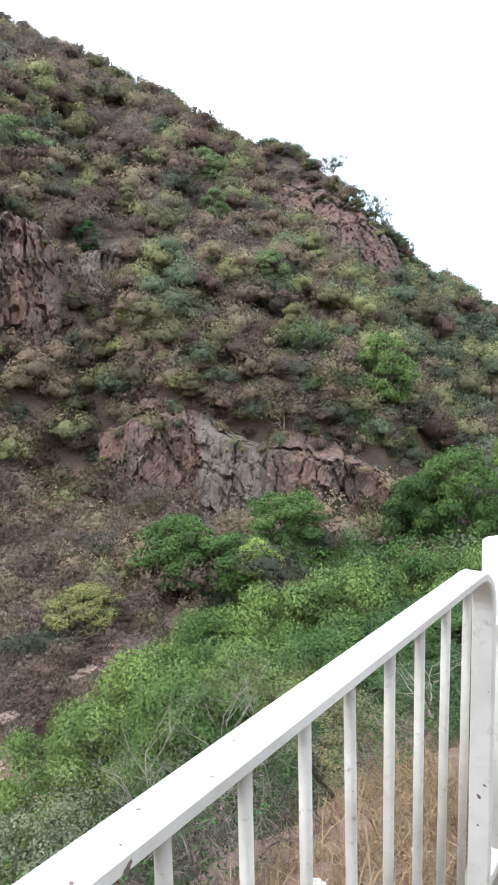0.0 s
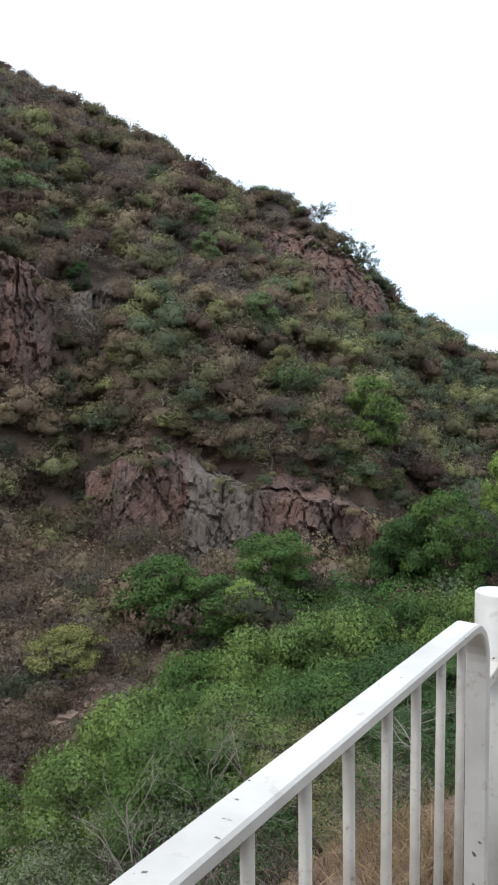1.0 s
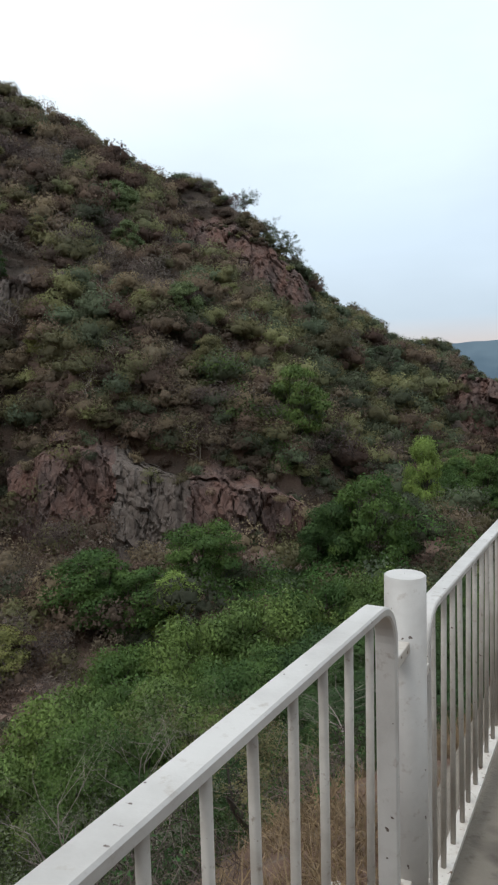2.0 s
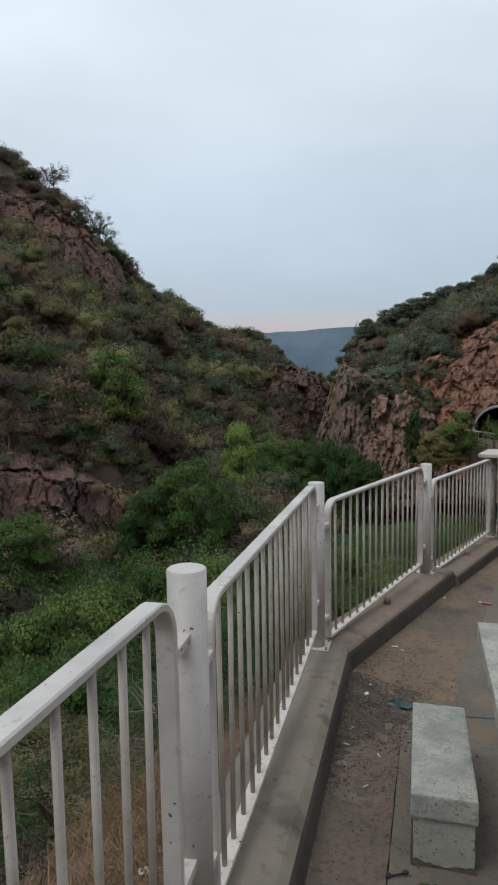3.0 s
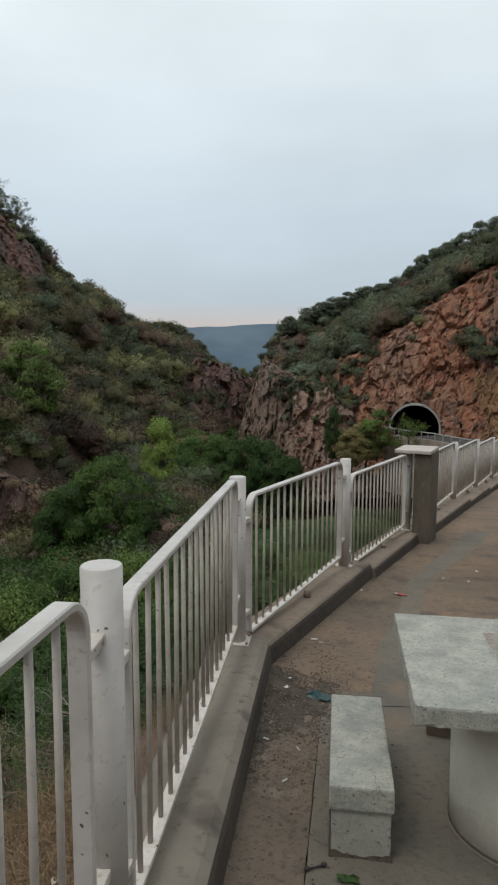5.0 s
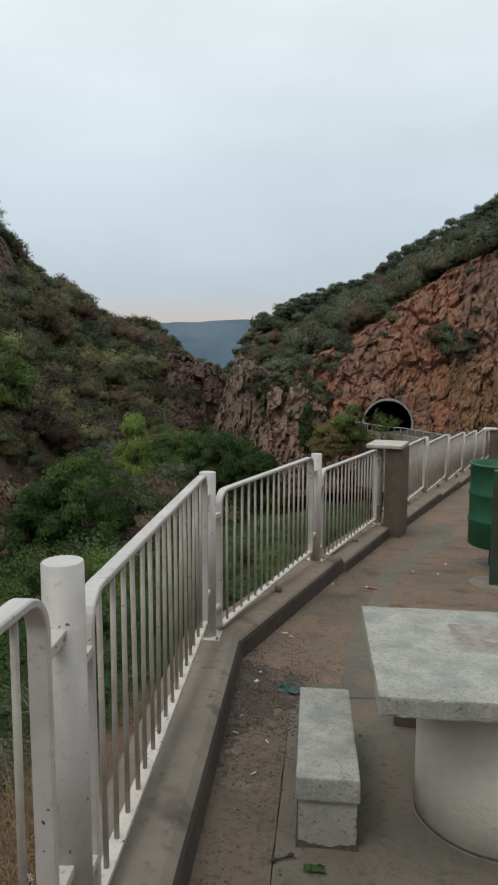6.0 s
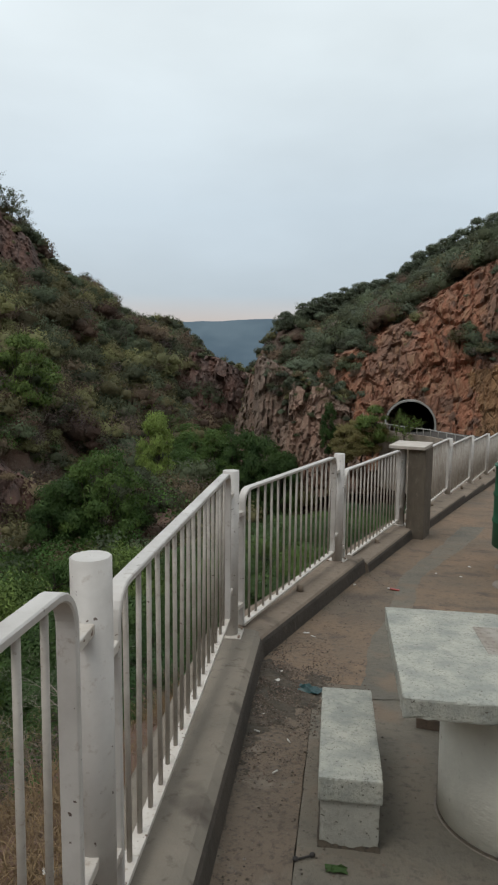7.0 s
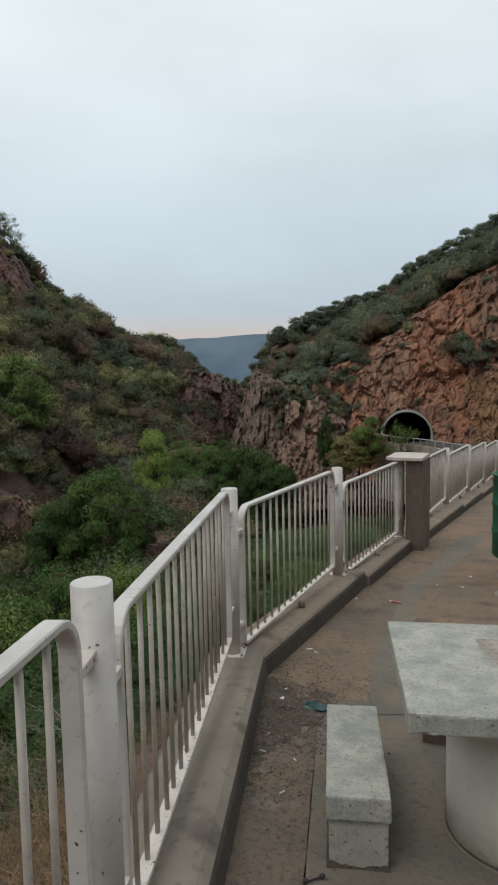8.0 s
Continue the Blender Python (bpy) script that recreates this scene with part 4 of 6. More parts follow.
def build_bin(p):
    z = floor_z(*p)
    ob = new("litter_bin")
    ob.matrix_world = Matrix.Translation((*p, z))
    tagged(ob, "dark green steel drum litter bin raised on a short leg", "litter bin")
    bm = bmesh.new()
    r = 0.29
    prof = [(r - 0.02, 0.26), (r, 0.275)]
    for zc in (0.55, 0.84):
        prof += [(r, zc - 0.03), (r + 0.012, zc - 0.01), (r + 0.012, zc + 0.01), (r, zc + 0.03)]
    prof += [(r, 1.14), (r + 0.012, 1.15), (r + 0.012, 1.17), (r - 0.012, 1.17), (r - 0.012, 0.30)]
    n = 40
    rings = [[bm.verts.new((a * math.cos(2 * math.pi * i / n), a * math.sin(2 * math.pi * i / n), b)) for i in range(n)] for a, b in prof]
    for r0, r1 in zip(rings, rings[1:]):
        for i in range(n):
            bm.faces.new((r0[i], r0[(i + 1) % n], r1[(i + 1) % n], r1[i])).smooth = True
    bm.faces.new(rings[0][::-1])
    bm.faces.new(rings[-1])
    bmesh.ops.recalc_face_normals(bm, faces=bm.faces)
    part("drum", bm, M_DRUM, ob)
    part("leg", tube(bmesh.new(), 0.035, 0.0, 0.27, 12, 0, Matrix.Translation((0.0, 0.06, 0))), M_POSTGREEN, ob, "dull green steel leg")
    part("footing", tube(bmesh.new(), 0.17, -0.03, 0.012, 24, 0.004, Matrix.Translation((-0.06, 0.06, 0))), M_FOOT, ob, "dull cement footing")
    return ob


def build_steel_post(p):
    ob = new("steel_post")
    ob.matrix_world = Matrix.Translation((*p, floor_z(*p))) @ Matrix.Rotation(-radians(20), 4, "Z")
    tagged(ob, "dull green square steel post set in cement", "post")
    part("shaft", box(bmesh.new(), 0.13, 0.13, 1.15, Matrix.Translation((0, 0, 0.575)), 0.008), M_POSTGREEN, ob)
    part("footing", tube(bmesh.new(), 0.21, -0.03, 0.014, 24, 0.004, Matrix.Translation((-0.05, 0, 0))), M_FOOT, ob, "dull cement footing")
    return ob


build_bin((3.03, 6.85))
build_steel_post((2.74, 6.12))

# ---- dirt and litter on the terrace ----


def dirt_start(y):
    return np.where(y < P2[1], np.interp(y, [P1[1] - 1, P1[1], P2[1]], [-0.49, P1[0], P2[0]]) + 0.15, P2[0] + (y - P2[1]) * 0.464 + 0.16)


def dirt_height(x, y, w):
    """Thickness of the drifted soil over the floor, thickest in the kerb's bend."""
    bend = np.exp(-((y - 3.65) / 0.55) ** 2)
    deep = np.interp(w, [0, 0.15, 0.5, 1], [0.020, 0.013, 0.004, -0.014]) * bend + np.interp(w, [0, 0.12, 0.4, 1], [0.007, -0.007, -0.018, -0.03]) * (1 - bend)
    return deep + 0.011 * rough_noise(x * 6, y * 6, 6, 12) + 0.009 * rough_noise(x * 31, y * 31, 4, 13) - 0.001


def build_dirt():
    """Drifted soil along the foot of the kerb, breaking up into patches towards the floor."""
    n, m = 560, 110
    y, w = np.meshgrid(1.2 + 5.2 * np.linspace(0, 1, n + 1), np.linspace(0, 1, m + 1), indexing="ij")
    x = dirt_start(y) + w * 0.8
    v = np.stack([x, y, floor_z(x, y) + dirt_height(x, y, w)], -1).reshape(-1, 3)
    k = np.arange(v.shape[0]).reshape(x.shape)
    f = np.stack([k[:-1, :-1], k[:-1, 1:], k[1:, 1:], k[1:, :-1]], -1).reshape(-1, 4)
    tagged(raw("dirt", v, f, M_DIRT, smooth=True), "drifted dark brown soil along the foot of the kerb", "soil", kind="stuff")


build_dirt()


STRIP_Y = [3.5, 4.6, 5.5, 6.0, 6.6, 7.2, 8.2, 9.7]
STRIP_X = [0.80, 1.08, 1.42, 1.60, 1.85, 2.16, 2.74, 3.58]
STRIP_W = [0.15, 0.12, 0.12, 0.12, 0.13, 0.16, 0.20, 0.22]


def build_screed_strip():
    """A worn strip of grey screed that bends across the terrace, feathered at its edges."""
    ys = np.linspace(3.55, 9.6, 240)
    mid = np.interp(ys, STRIP_Y, STRIP_X)
    w = np.linspace(-1, 1, 30)
    y, k = np.meshgrid(ys, w, indexing="ij")
    x = mid[:, None] + k * np.interp(y, STRIP_Y, STRIP_W) + 0.05 * rough_noise(y * 1.4, k * 0 + 2, 3, 61)
    z = floor_z(x, y) + 0.0035 - 0.009 * np.abs(k) ** 6 + 0.004 * rough_noise(x * 5, y * 5, 4, 62) * np.abs(k) + 0.002 * rough_noise(x * 24, y * 24, 3, 63)
    i = np.arange(x.size).reshape(x.shape)
    f = np.stack([i[:-1, :-1], i[:-1, 1:], i[1:, 1:], i[1:, :-1]], -1).reshape(-1, 4)
    tagged(raw("screed_strip", np.stack([x, y, z], -1).reshape(-1, 3), f, M_SLABGREY, smooth=True), "worn grey screed strip laid across the terrace paving", "screed", kind="structure")


build_screed_strip()


def crumbs(rng, x, y, size):
    """Small eight-sided stones lying on the floor."""
    n = len(x)
    octa = np.array([(1, 0, 0), (0, 1, 0), (-1, 0, 0), (0, -1, 0), (0, 0, 1), (0, 0, -1)], dtype=float)
    fs = np.array([(0, 1, 4), (1, 2, 4), (2, 3, 4), (3, 0, 4), (1, 0, 5), (2, 1, 5), (3, 2, 5), (0, 3, 5)])
    v = octa[None] * rng.uniform(0.6, 1.3, (n, 6, 3)) * np.array([1, 1, 0.6]) * size[:, None, None]
    a = rng.uniform(0, 6.3, (n, 1))
    z = floor_z(x, y) + size * 0.3 + 0.001 + np.maximum(0, dirt_height(x, y, np.clip((x - dirt_start(y)) / 0.8, 0, 1)))
    v = np.stack([v[..., 0] * np.cos(a) - v[..., 1] * np.sin(a) + x[:, None], v[..., 0] * np.sin(a) + v[..., 1] * np.cos(a) + y[:, None], v[..., 2] + z[:, None]], -1)
    return v.reshape(-1, 3), (np.arange(n)[:, None, None] * 6 + fs).reshape(-1, 3)


def build_debris():
    """Grit, small stones and crumbs, densest in the kerb's bend."""
    rng = np.random.default_rng(5)
    n = 15000
    y = np.where(rng.uniform(size=n) < 0.7, rng.normal(3.6, 0.38, n), rng.uniform(1.4, 6.8, n))
    x = dirt_start(y) + 0.02 + abs(rng.normal(0, 0.30, n))
    ok = (outside(x, y) < -0.18) & (rough_noise(x * 7, y * 7, 3, 9) > -0.2)
    x, y = x[ok], y[ok]
    luck = rng.uniform(size=len(x))
    pale, brown = luck < 0.07, (luck > 0.07) & (luck < 0.5)
    size = np.minimum(rng.gamma(1.7, 0.0013, len(x)) + 0.001, 0.008)
    for m, mt, nm, lb in ((~pale & ~brown, M_DIRT, "grit", "dark grit and crumbs scattered along the kerb"), (brown, M_SOIL, "brown_grit", "brown soil crumbs and leaf litter along the kerb"), (pale, M_FOOT, "pale_grit", "pale stone chips scattered along the kerb")):
        v, f = crumbs(rng, x[m], y[m], size[m])
        tagged(raw(nm, v, f, mt), lb, "grit", kind="stuff")


build_debris()
M_WHITE = material("dirty_paper", (0.62, 0.60, 0.56), (0.48, 0.46, 0.42), 30, 0.8, 0.2)
M_RED = material("red_plastic", (0.38, 0.085, 0.065), (0.28, 0.06, 0.05), 20, 0.4, 0.1)
M_TEAL = material("teal_plastic", (0.025, 0.075, 0.075), (0.018, 0.05, 0.055), 20, 0.4, 0.1)
M_BLACK = material("blackened_iron", (0.02, 0.018, 0.017), (0.04, 0.032, 0.028), 30, 0.7, 0.3)


def scrap(x, y, w, l, turn, mat, name, label, category, rng, group="", curl=0.3, z=None):
    """A creased scrap lying on the floor."""
    bm = bmesh.new()
    n = 5
    g = [[bm.verts.new(((a / n - 0.5) * w + rng.normal() * w * 0.05, (b / n - 0.5) * l + rng.normal() * l * 0.05, 0.004 + abs(rng.normal()) * curl * w * 0.35)) for b in range(n + 1)] for a in range(n + 1)]
    fs = [bm.faces.new((g[a][b], g[a + 1][b], g[a + 1][b + 1], g[a][b + 1])) for a in range(n) for b in range(n)]
    r = bmesh.ops.extrude_face_region(bm, geom=fs)
    bmesh.ops.translate(bm, vec=(0, 0, -0.002), verts=[v for v in r["geom"] if isinstance(v, bmesh.types.BMVert)])
    bmesh.ops.recalc_face_normals(bm, faces=bm.faces)
    ob = part(name, bm, mat)
    ob.matrix_world = Matrix.Translation((x, y, floor_z(x, y) + 0.004 if z is None else z)) @ Matrix.Rotation(radians(turn), 4, "Z")
    return tagged(ob, label, category, group)


def build_litter():
    rng = np.random.default_rng(15)
    for x, y, w, l in ((0.229, 3.777, 0.045, 0.05), (0.209, 3.861, 0.03, 0.035), (0.489, 4.648, 0.035, 0.07), (0.532, 4.578, 0.02, 0.06), (1.095, 6.064, 0.035, 0.06), (2.527, 6.949, 0.04, 0.07), (2.277, 6.489, 0.035, 0.05), (2.05, 6.6, 0.03, 0.03), (0.12, 3.32, 0.02, 0.045), (0.26, 3.92, 0.02, 0.03)):
        scrap(x, y, w * 0.55, l * 0.6, rng.uniform(0, 180), M_WHITE, "paper_scrap", "small dirty white paper scrap on the floor", "litter", rng, "paper scraps on the terrace")
    scrap(0.416, 3.643, 0.09, 0.13, 70, M_TEAL, "plastic_wrapper", "crumpled dark teal plastic wrapper on the floor", "litter", rng, curl=0.5)
    scrap(0.349, 2.128, 0.035, 0.075, 80, M_L_DARK, "fallen_leaf", "single fallen green leaf on the floor", "leaf", rng, curl=0.4)
    for x, y, t in ((0.243, 3.032, 20), (0.085, 3.127, 60), (0.16, 2.75, 130)):
        ob = part("cigarette_end", tube(bmesh.new(), 0.004, -0.016, 0.016, 8), M_WHITE)
        ob.matrix_world = Matrix.Translation((x, y, floor_z(x, y) + 0.012)) @ Matrix.Rotation(radians(t), 4, "Z") @ Matrix.Rotation(radians(90), 4, "X")
        tagged(ob, "flattened pale cigarette end on the floor", "litter", "cigarette ends")
    for x, y, w in ((-1.45, 2.55, 0.07), (-1.2, 2.75, 0.05), (-1.62, 3.1, 0.09), (-1.1, 3.4, 0.05), (-1.35, 2.2, 0.06)):
        scrap(x, y, w, w * 1.3, rng.uniform(0, 180), M_WHITE, "paper_scrap", "dirty white paper scrap in dry grass", "litter", rng, "paper scraps on the ledge", 0.6, float(land(x, y)) + 0.02)
    sp = new("plastic_spoon")
    x, y = 1.436, 5.925
    sp.matrix_world = Matrix.Translation((x, y, floor_z(x, y) + 0.006)) @ Matrix.Rotation(radians(-35), 4, "Z")
    tagged(sp, "red plastic scrap with a white end on the floor", "litter")
    part("handle", box(bmesh.new(), 0.09, 0.03, 0.012, Matrix.Translation((0.02, 0, 0.006)), 0.004), M_RED, sp)
    part("tip", box(bmesh.new(), 0.03, 0.018, 0.008, Matrix.Translation((-0.04, 0, 0.005)), 0.003), M_WHITE, sp, "dirty white plastic end")
    x, y = 0.24, 2.188
    sc = new("iron_scrap")
    sc.matrix_world = Matrix.Translation((x, y, floor_z(x, y) + 0.008)) @ Matrix.Rotation(radians(18), 4, "Z")
    tagged(sc, "blackened iron rod scrap with two knobbed ends", "litter")
    part("rod", tube(bmesh.new(), 0.004, -0.032, 0.032, 8, 0, Matrix.Rotation(radians(90), 4, "Y")), M_BLACK, sc)
    for sx in (-1, 1):
        bm = bmesh.new()
        v = bmesh.ops.create_icosphere(bm, subdivisions=2, radius=0.012)["verts"]
        bmesh.ops.transform(bm, matrix=Matrix.Translation((sx * 0.034, 0, 0.003)) @ Matrix.Diagonal((1.0, 0.8, 0.75, 1)), verts=v)
        part("knob", bm, M_BLACK, sc)


build_litter()

# ---- plants ----


def rand_frames(rng, n):
    """Two random directions at right angles for each of n leaves."""
    a = rng.normal(size=(n, 3))
    a /= np.linalg.norm(a, axis=1, keepdims=True)
    b = np.cross(a, rng.normal(size=(n, 3)))
    b /= np.linalg.norm(b, axis=1, keepdims=True) + 1e-9
    return a, b


def unit(v):
    return v / (np.linalg.norm(v, axis=-1, keepdims=True) + 1e-9)


def leaf_mesh(rng, centres, size, slim=0.5, facing=None, loose=0.6):
    """Small pointed leaves: arrays of corners and faces. facing: the side that each turns outwards."""
    n = len(centres)
    if facing is None:
        a, b = rand_frames(rng, n)
    else:
        f = unit(facing) + loose * rng.normal(size=(n, 3))
        a = np.cross(f, rng.normal(size=(n, 3)))
        a /= np.linalg.norm(a, axis=1, keepdims=True) + 1e-9
        b = np.cross(unit(f), a)
        b /= np.linalg.norm(b, axis=1, keepdims=True) + 1e-9
    s = (size * rng.uniform(0.6, 1.3, n))[:, None]
    v = np.stack([centres - a * s * 0.5, centres + (b * 0.5 * slim + a * 0.1) * s, centres + (a * 0.5 - b * 0.25 * slim) * s], 1)
    return v.reshape(-1, 3), np.arange(3 * n).reshape(n, 3)[:, ::-1]


def skeleton(rng, levels, kids, droop, trunk_part, splay):
    """Branches as lists of points with radii, and the points along the last ones, in a crown about one unit high."""
    branches, tips = [], []

    def grow(p, d, length, rad, level):
        pts, n = [(p.copy(), rad)], 5 if level == 0 else 4
        for i in range(n):
            d = d + rng.normal(size=3) * (0.10 if level == 0 else 0.22)
            d[2] += (0.06 - droop * level * 0.05)
            d /= np.linalg.norm(d)
            p = p + d * length / n
            pts.append((p.copy(), rad * (1 - 0.55 * (i + 1) / n)))
            if level == levels:
                tips.append(p.copy())
        branches.append(pts)
        if level < levels:
            k = kids + int(rng.integers(0, 2))
            for j in range(k):
                f = 1.0 if j == 0 else rng.uniform(trunk_part if level == 0 else 0.3, 0.98)
                q, r = pts[min(n, max(1, int(round(f * n))))]
                a = rng.uniform(0, 2 * math.pi)
                side = np.array([math.cos(a), math.sin(a), rng.uniform(-0.1, 0.5)])
                nd = d * (1 - splay) + side * splay * (1.2 if level else 1.0)
                grow(q, nd / np.linalg.norm(nd), length * rng.uniform(0.55, 0.85), r * 0.62, level + 1)

    grow(np.zeros(3), np.array([0, 0, 1.0]), 0.42, 0.028, 0)
    return branches, np.array(tips)


def limbs_mesh(name, branches, sc, most=6, thick=1.0):
    vs, fs = [], []
    for pts in branches:
        sides = most if pts[0][1] > 0.012 else 3
        pts = pts if pts[0][1] > 0.006 else pts[::2]
        base = len(vs)
        for i, (p, r) in enumerate(pts):
            d = (pts[min(i + 1, len(pts) - 1)][0] - pts[max(i - 1, 0)][0]) * sc
            d = d / (np.linalg.norm(d) + 1e-9)
            s = np.cross(d, [0.3, 0.9, 0.2])
            s /= np.linalg.norm(s) + 1e-9
            t = np.cross(d, s)
            for k in range(sides):
                a = 2 * math.pi * k / sides
                vs.append(p * sc + (s * math.cos(a) + t * math.sin(a)) * r * thick)
        for i in range(len(pts) - 1):
            for k in range(sides):
                fs.append((base + i * sides + k, base + i * sides + (k + 1) % sides, base + (i + 1) * sides + (k + 1) % sides, base + (i + 1) * sides + k))
    me_ob = raw(name, vs, fs, M_BARK, smooth=True)
    me = me_ob.data
    bpy.data.objects.remove(me_ob)
    return me


def tree_model(seed, leaves, leaf, levels=3, kids=3, droop=0.4, trunk_part=0.45, splay=0.6, fluff=0.05, thick=1.0, slim=0.85):
    """Trunk and crown meshes of a tree one unit high and one wide."""
    rng = np.random.default_rng(seed)
    br, tips = skeleton(rng, levels, kids, droop, trunk_part, splay)
    allp = np.array([p for b in br for p, _ in b])
    wide = np.percentile(np.abs(allp[:, :2]), 96) * 2
    sc = np.array([0.92 / wide, 0.92 / wide, 0.95 / allp[:, 2].max()])
    trunk = limbs_mesh("limbs", br, sc, 6, thick)
    crown = None
    if leaves:
        pick = rng.integers(0, len(tips), leaves)
        dense = rng.uniform(0.2, 1.0, len(tips))
        pick = pick[rng.uniform(size=leaves) < dense[pick]]
        d = rng.normal(size=(len(pick), 3)) * fluff * np.array([1, 1, 0.7])
        c = tips[pick] * sc + d
        mid = np.array([0, 0, 0.55])
        out = unit(d / fluff * 0.55 + (c - mid) * 2.2 + np.array([0, 0, 0.35]))
        v, f = leaf_mesh(rng, c, leaf, slim, out, 0.45)
        ob = raw("crown", v, f, M_L_GREEN, normals=np.repeat(unit(out + 0.25 * rng.normal(size=out.shape)), 3, axis=0))
        crown = ob.data
        bpy.data.objects.remove(ob)
    return trunk, crown


def plant(model, x, y, height, spread, leaf_mat, bark, name, label, category="tree", group="", z=None, turn=None, lean=0.0):
    trunk, crown = model
    z = float(land(x, y)) if z is None else z
    t = new(name)
    turn = random.uniform(0, 360) if turn is None else turn
    t.matrix_world = Matrix.Translation((x, y, z - 0.05 * height)) @ Matrix.Rotation(radians(lean), 4, "Y") @ Matrix.Rotation(radians(turn), 4, "Z") @ Matrix.Diagonal((spread, spread, height * 1.05, 1))
    tagged(t, label, category, group)
    for nm, me, mt in (("trunk", trunk, bark), ("crown", crown, leaf_mat)):
        if me:
            o = new(nm, me)
            o.parent = t
            o.material_slots[0].link = "OBJECT"
            o.material_slots[0].material = mt
    return t


def dome_tree(seed, clumps, leaves, leaf, low=0.15, clump=(0.09, 0.15), squash=0.7, slim=0.85, thick=1.0, wide_at=0.35, uneven=0.25):
    """Limbs and crown of a tree one unit high and one wide: leaves in clumps at the ends of limbs that fork from a trunk."""
    rng = np.random.default_rng(seed)
    lobe, turn = rng.uniform(1 - uneven, 1, 5), rng.uniform(0, 6.3)
    cs = []
    for _ in range(5000):
        u, a = rng.uniform(0.02, 0.98), rng.uniform(0, 2 * math.pi)
        w = (u / wide_at) ** 0.5 if u < wide_at else math.sqrt(max(0.0, 1 - ((u - wide_at) / (1 - wide_at)) ** 2))
        w *= 0.42 * lobe[int((a + turn) / 6.2832 * 5) % 5] * math.sqrt(rng.uniform(0.2, 1.0))
        c = np.array([w * math.cos(a), w * math.sin(a), low + u * (0.92 - low)])
        if all(np.linalg.norm(c - o) > clump[0] * 0.95 for o in cs):
            cs.append(c)
        if len(cs) >= clumps:
            break
    cs = np.array(cs)
    rad = rng.uniform(clump[0], clump[1], len(cs))
    fork = np.array([rng.normal() * 0.02, rng.normal() * 0.02, 0.5 * low + 0.12])
    br = [[(np.zeros(3), 0.028), (fork * 0.5 + np.append(rng.normal(size=2) * 0.012, 0), 0.024), (fork, 0.019)]]
    seeds = [cs[int(rng.integers(len(cs)))]]
    while len(seeds) < 7:
        d = np.min([np.linalg.norm(cs - o, axis=1) for o in seeds], axis=0)
        seeds.append(cs[int(np.argmax(d))])
    group = np.argmin([np.linalg.norm(cs - o, axis=1) for o in seeds], axis=0)
    for k in range(7):
        mine = cs[group == k]
        end = mine.mean(axis=0)
        limb = [fork + (end - fork) * f + rng.normal(size=3) * 0.02 * (0 < f < 1) + np.array([0, 0, -0.05 * f * (1 - f)]) for f in (0, 0.3, 0.6, 1.0)]
        br.append([(q, 0.014 - 0.0025 * i) for i, q in enumerate(limb)])
        for c in mine:
            q = limb[int(rng.integers(1, 4))]
            mid = (q + c) / 2 + rng.normal(size=3) * 0.02
            br.append([(q, 0.0055), (mid, 0.004), (c, 0.0024)])
            for _ in range(2):
                br.append([(c, 0.0024), (c + rng.normal(size=3) * 0.05, 0.0012)])
    trunk = limbs_mesh("limbs", br, np.ones(3), 6, thick)
    pick = rng.choice(len(cs), leaves, p=rad ** 2 / (rad ** 2).sum())
    d = rng.normal(size=(leaves, 3))
    d[:, 2] = np.abs(d[:, 2]) - 0.3
    d = unit(d)
    c = cs[pick] + d * (rad[pick] * rng.uniform(0.5, 1.12, leaves))[:, None] * np.array([1, 1, squash])
    out = unit(d + (c - np.array([0, 0, 0.45])) * 1.2 + np.array([0, 0, 0.3]))
    v, f = leaf_mesh(rng, c, leaf, slim, out, 0.5)
    ob = raw("crown", v, f, M_L_GREEN, normals=np.repeat(unit(out + 0.22 * rng.normal(size=out.shape)), 3, axis=0))
    crown = ob.data
    bpy.data.objects.remove(ob)
    return trunk, crown


NEAR = [dome_tree(100 + i, 75, 42000, 0.0145, 0.30, (0.055, 0.105), 0.8, 0.8, 0.7, uneven=0.4) for i in range(3)]
NEARLIGHT = [tree_model(120 + i, 14000, 0.014, 4, 3, 0.5, 0.35, 0.62, 0.03, 0.8) for i in range(2)]
MID = [dome_tree(200 + i, 48, 15000, 0.028, (0.16, 0.10, 0.18, 0.12)[i], (0.08, 0.14), 0.75, 0.85, 0.8, (0.35, 0.45, 0.5, 0.3)[i], 0.4) for i in range(4)]
ROUND = [dome_tree(500 + i, 40, 11000, 0.034, 0.18, (0.09, 0.15), 0.75, 0.85, 0.8, 0.4, 0.35) for i in range(3)]
AIRY = [tree_model(300 + i, 3600, 0.036, 3, 4, 0.2, 0.5, 0.6, 0.032, 1.0) for i in range(2)]
BARE = [tree_model(400 + i, 0, 0, 5, 3, 0.5, 0.3, 0.6, 0, 0.62) for i in range(2)]
PALE = [tree_model(420 + i, 500, 0.022, 4, 3, 0.5, 0.3, 0.6, 0.03, 0.6) for i in range(2)]


def polar(bearing, dist):
    return dist * math.sin(radians(bearing)), dist * math.cos(radians(bearing))


def near_tree(model, bearing, dist, top_dip, spread, mat, label, bark=None, name="tree", group="trees on the slope below the railing"):
    """A tree that stands on the slope and whose top reaches the given dip below the eye."""
    x, y = polar(bearing, dist)
    z = float(land(x, y))
    top = EYE + dist * math.tan(radians(top_dip))
    plant(model, x, y, max(1.5, top - z), spread, mat, bark or M_BARK, name, label, "tree", group)


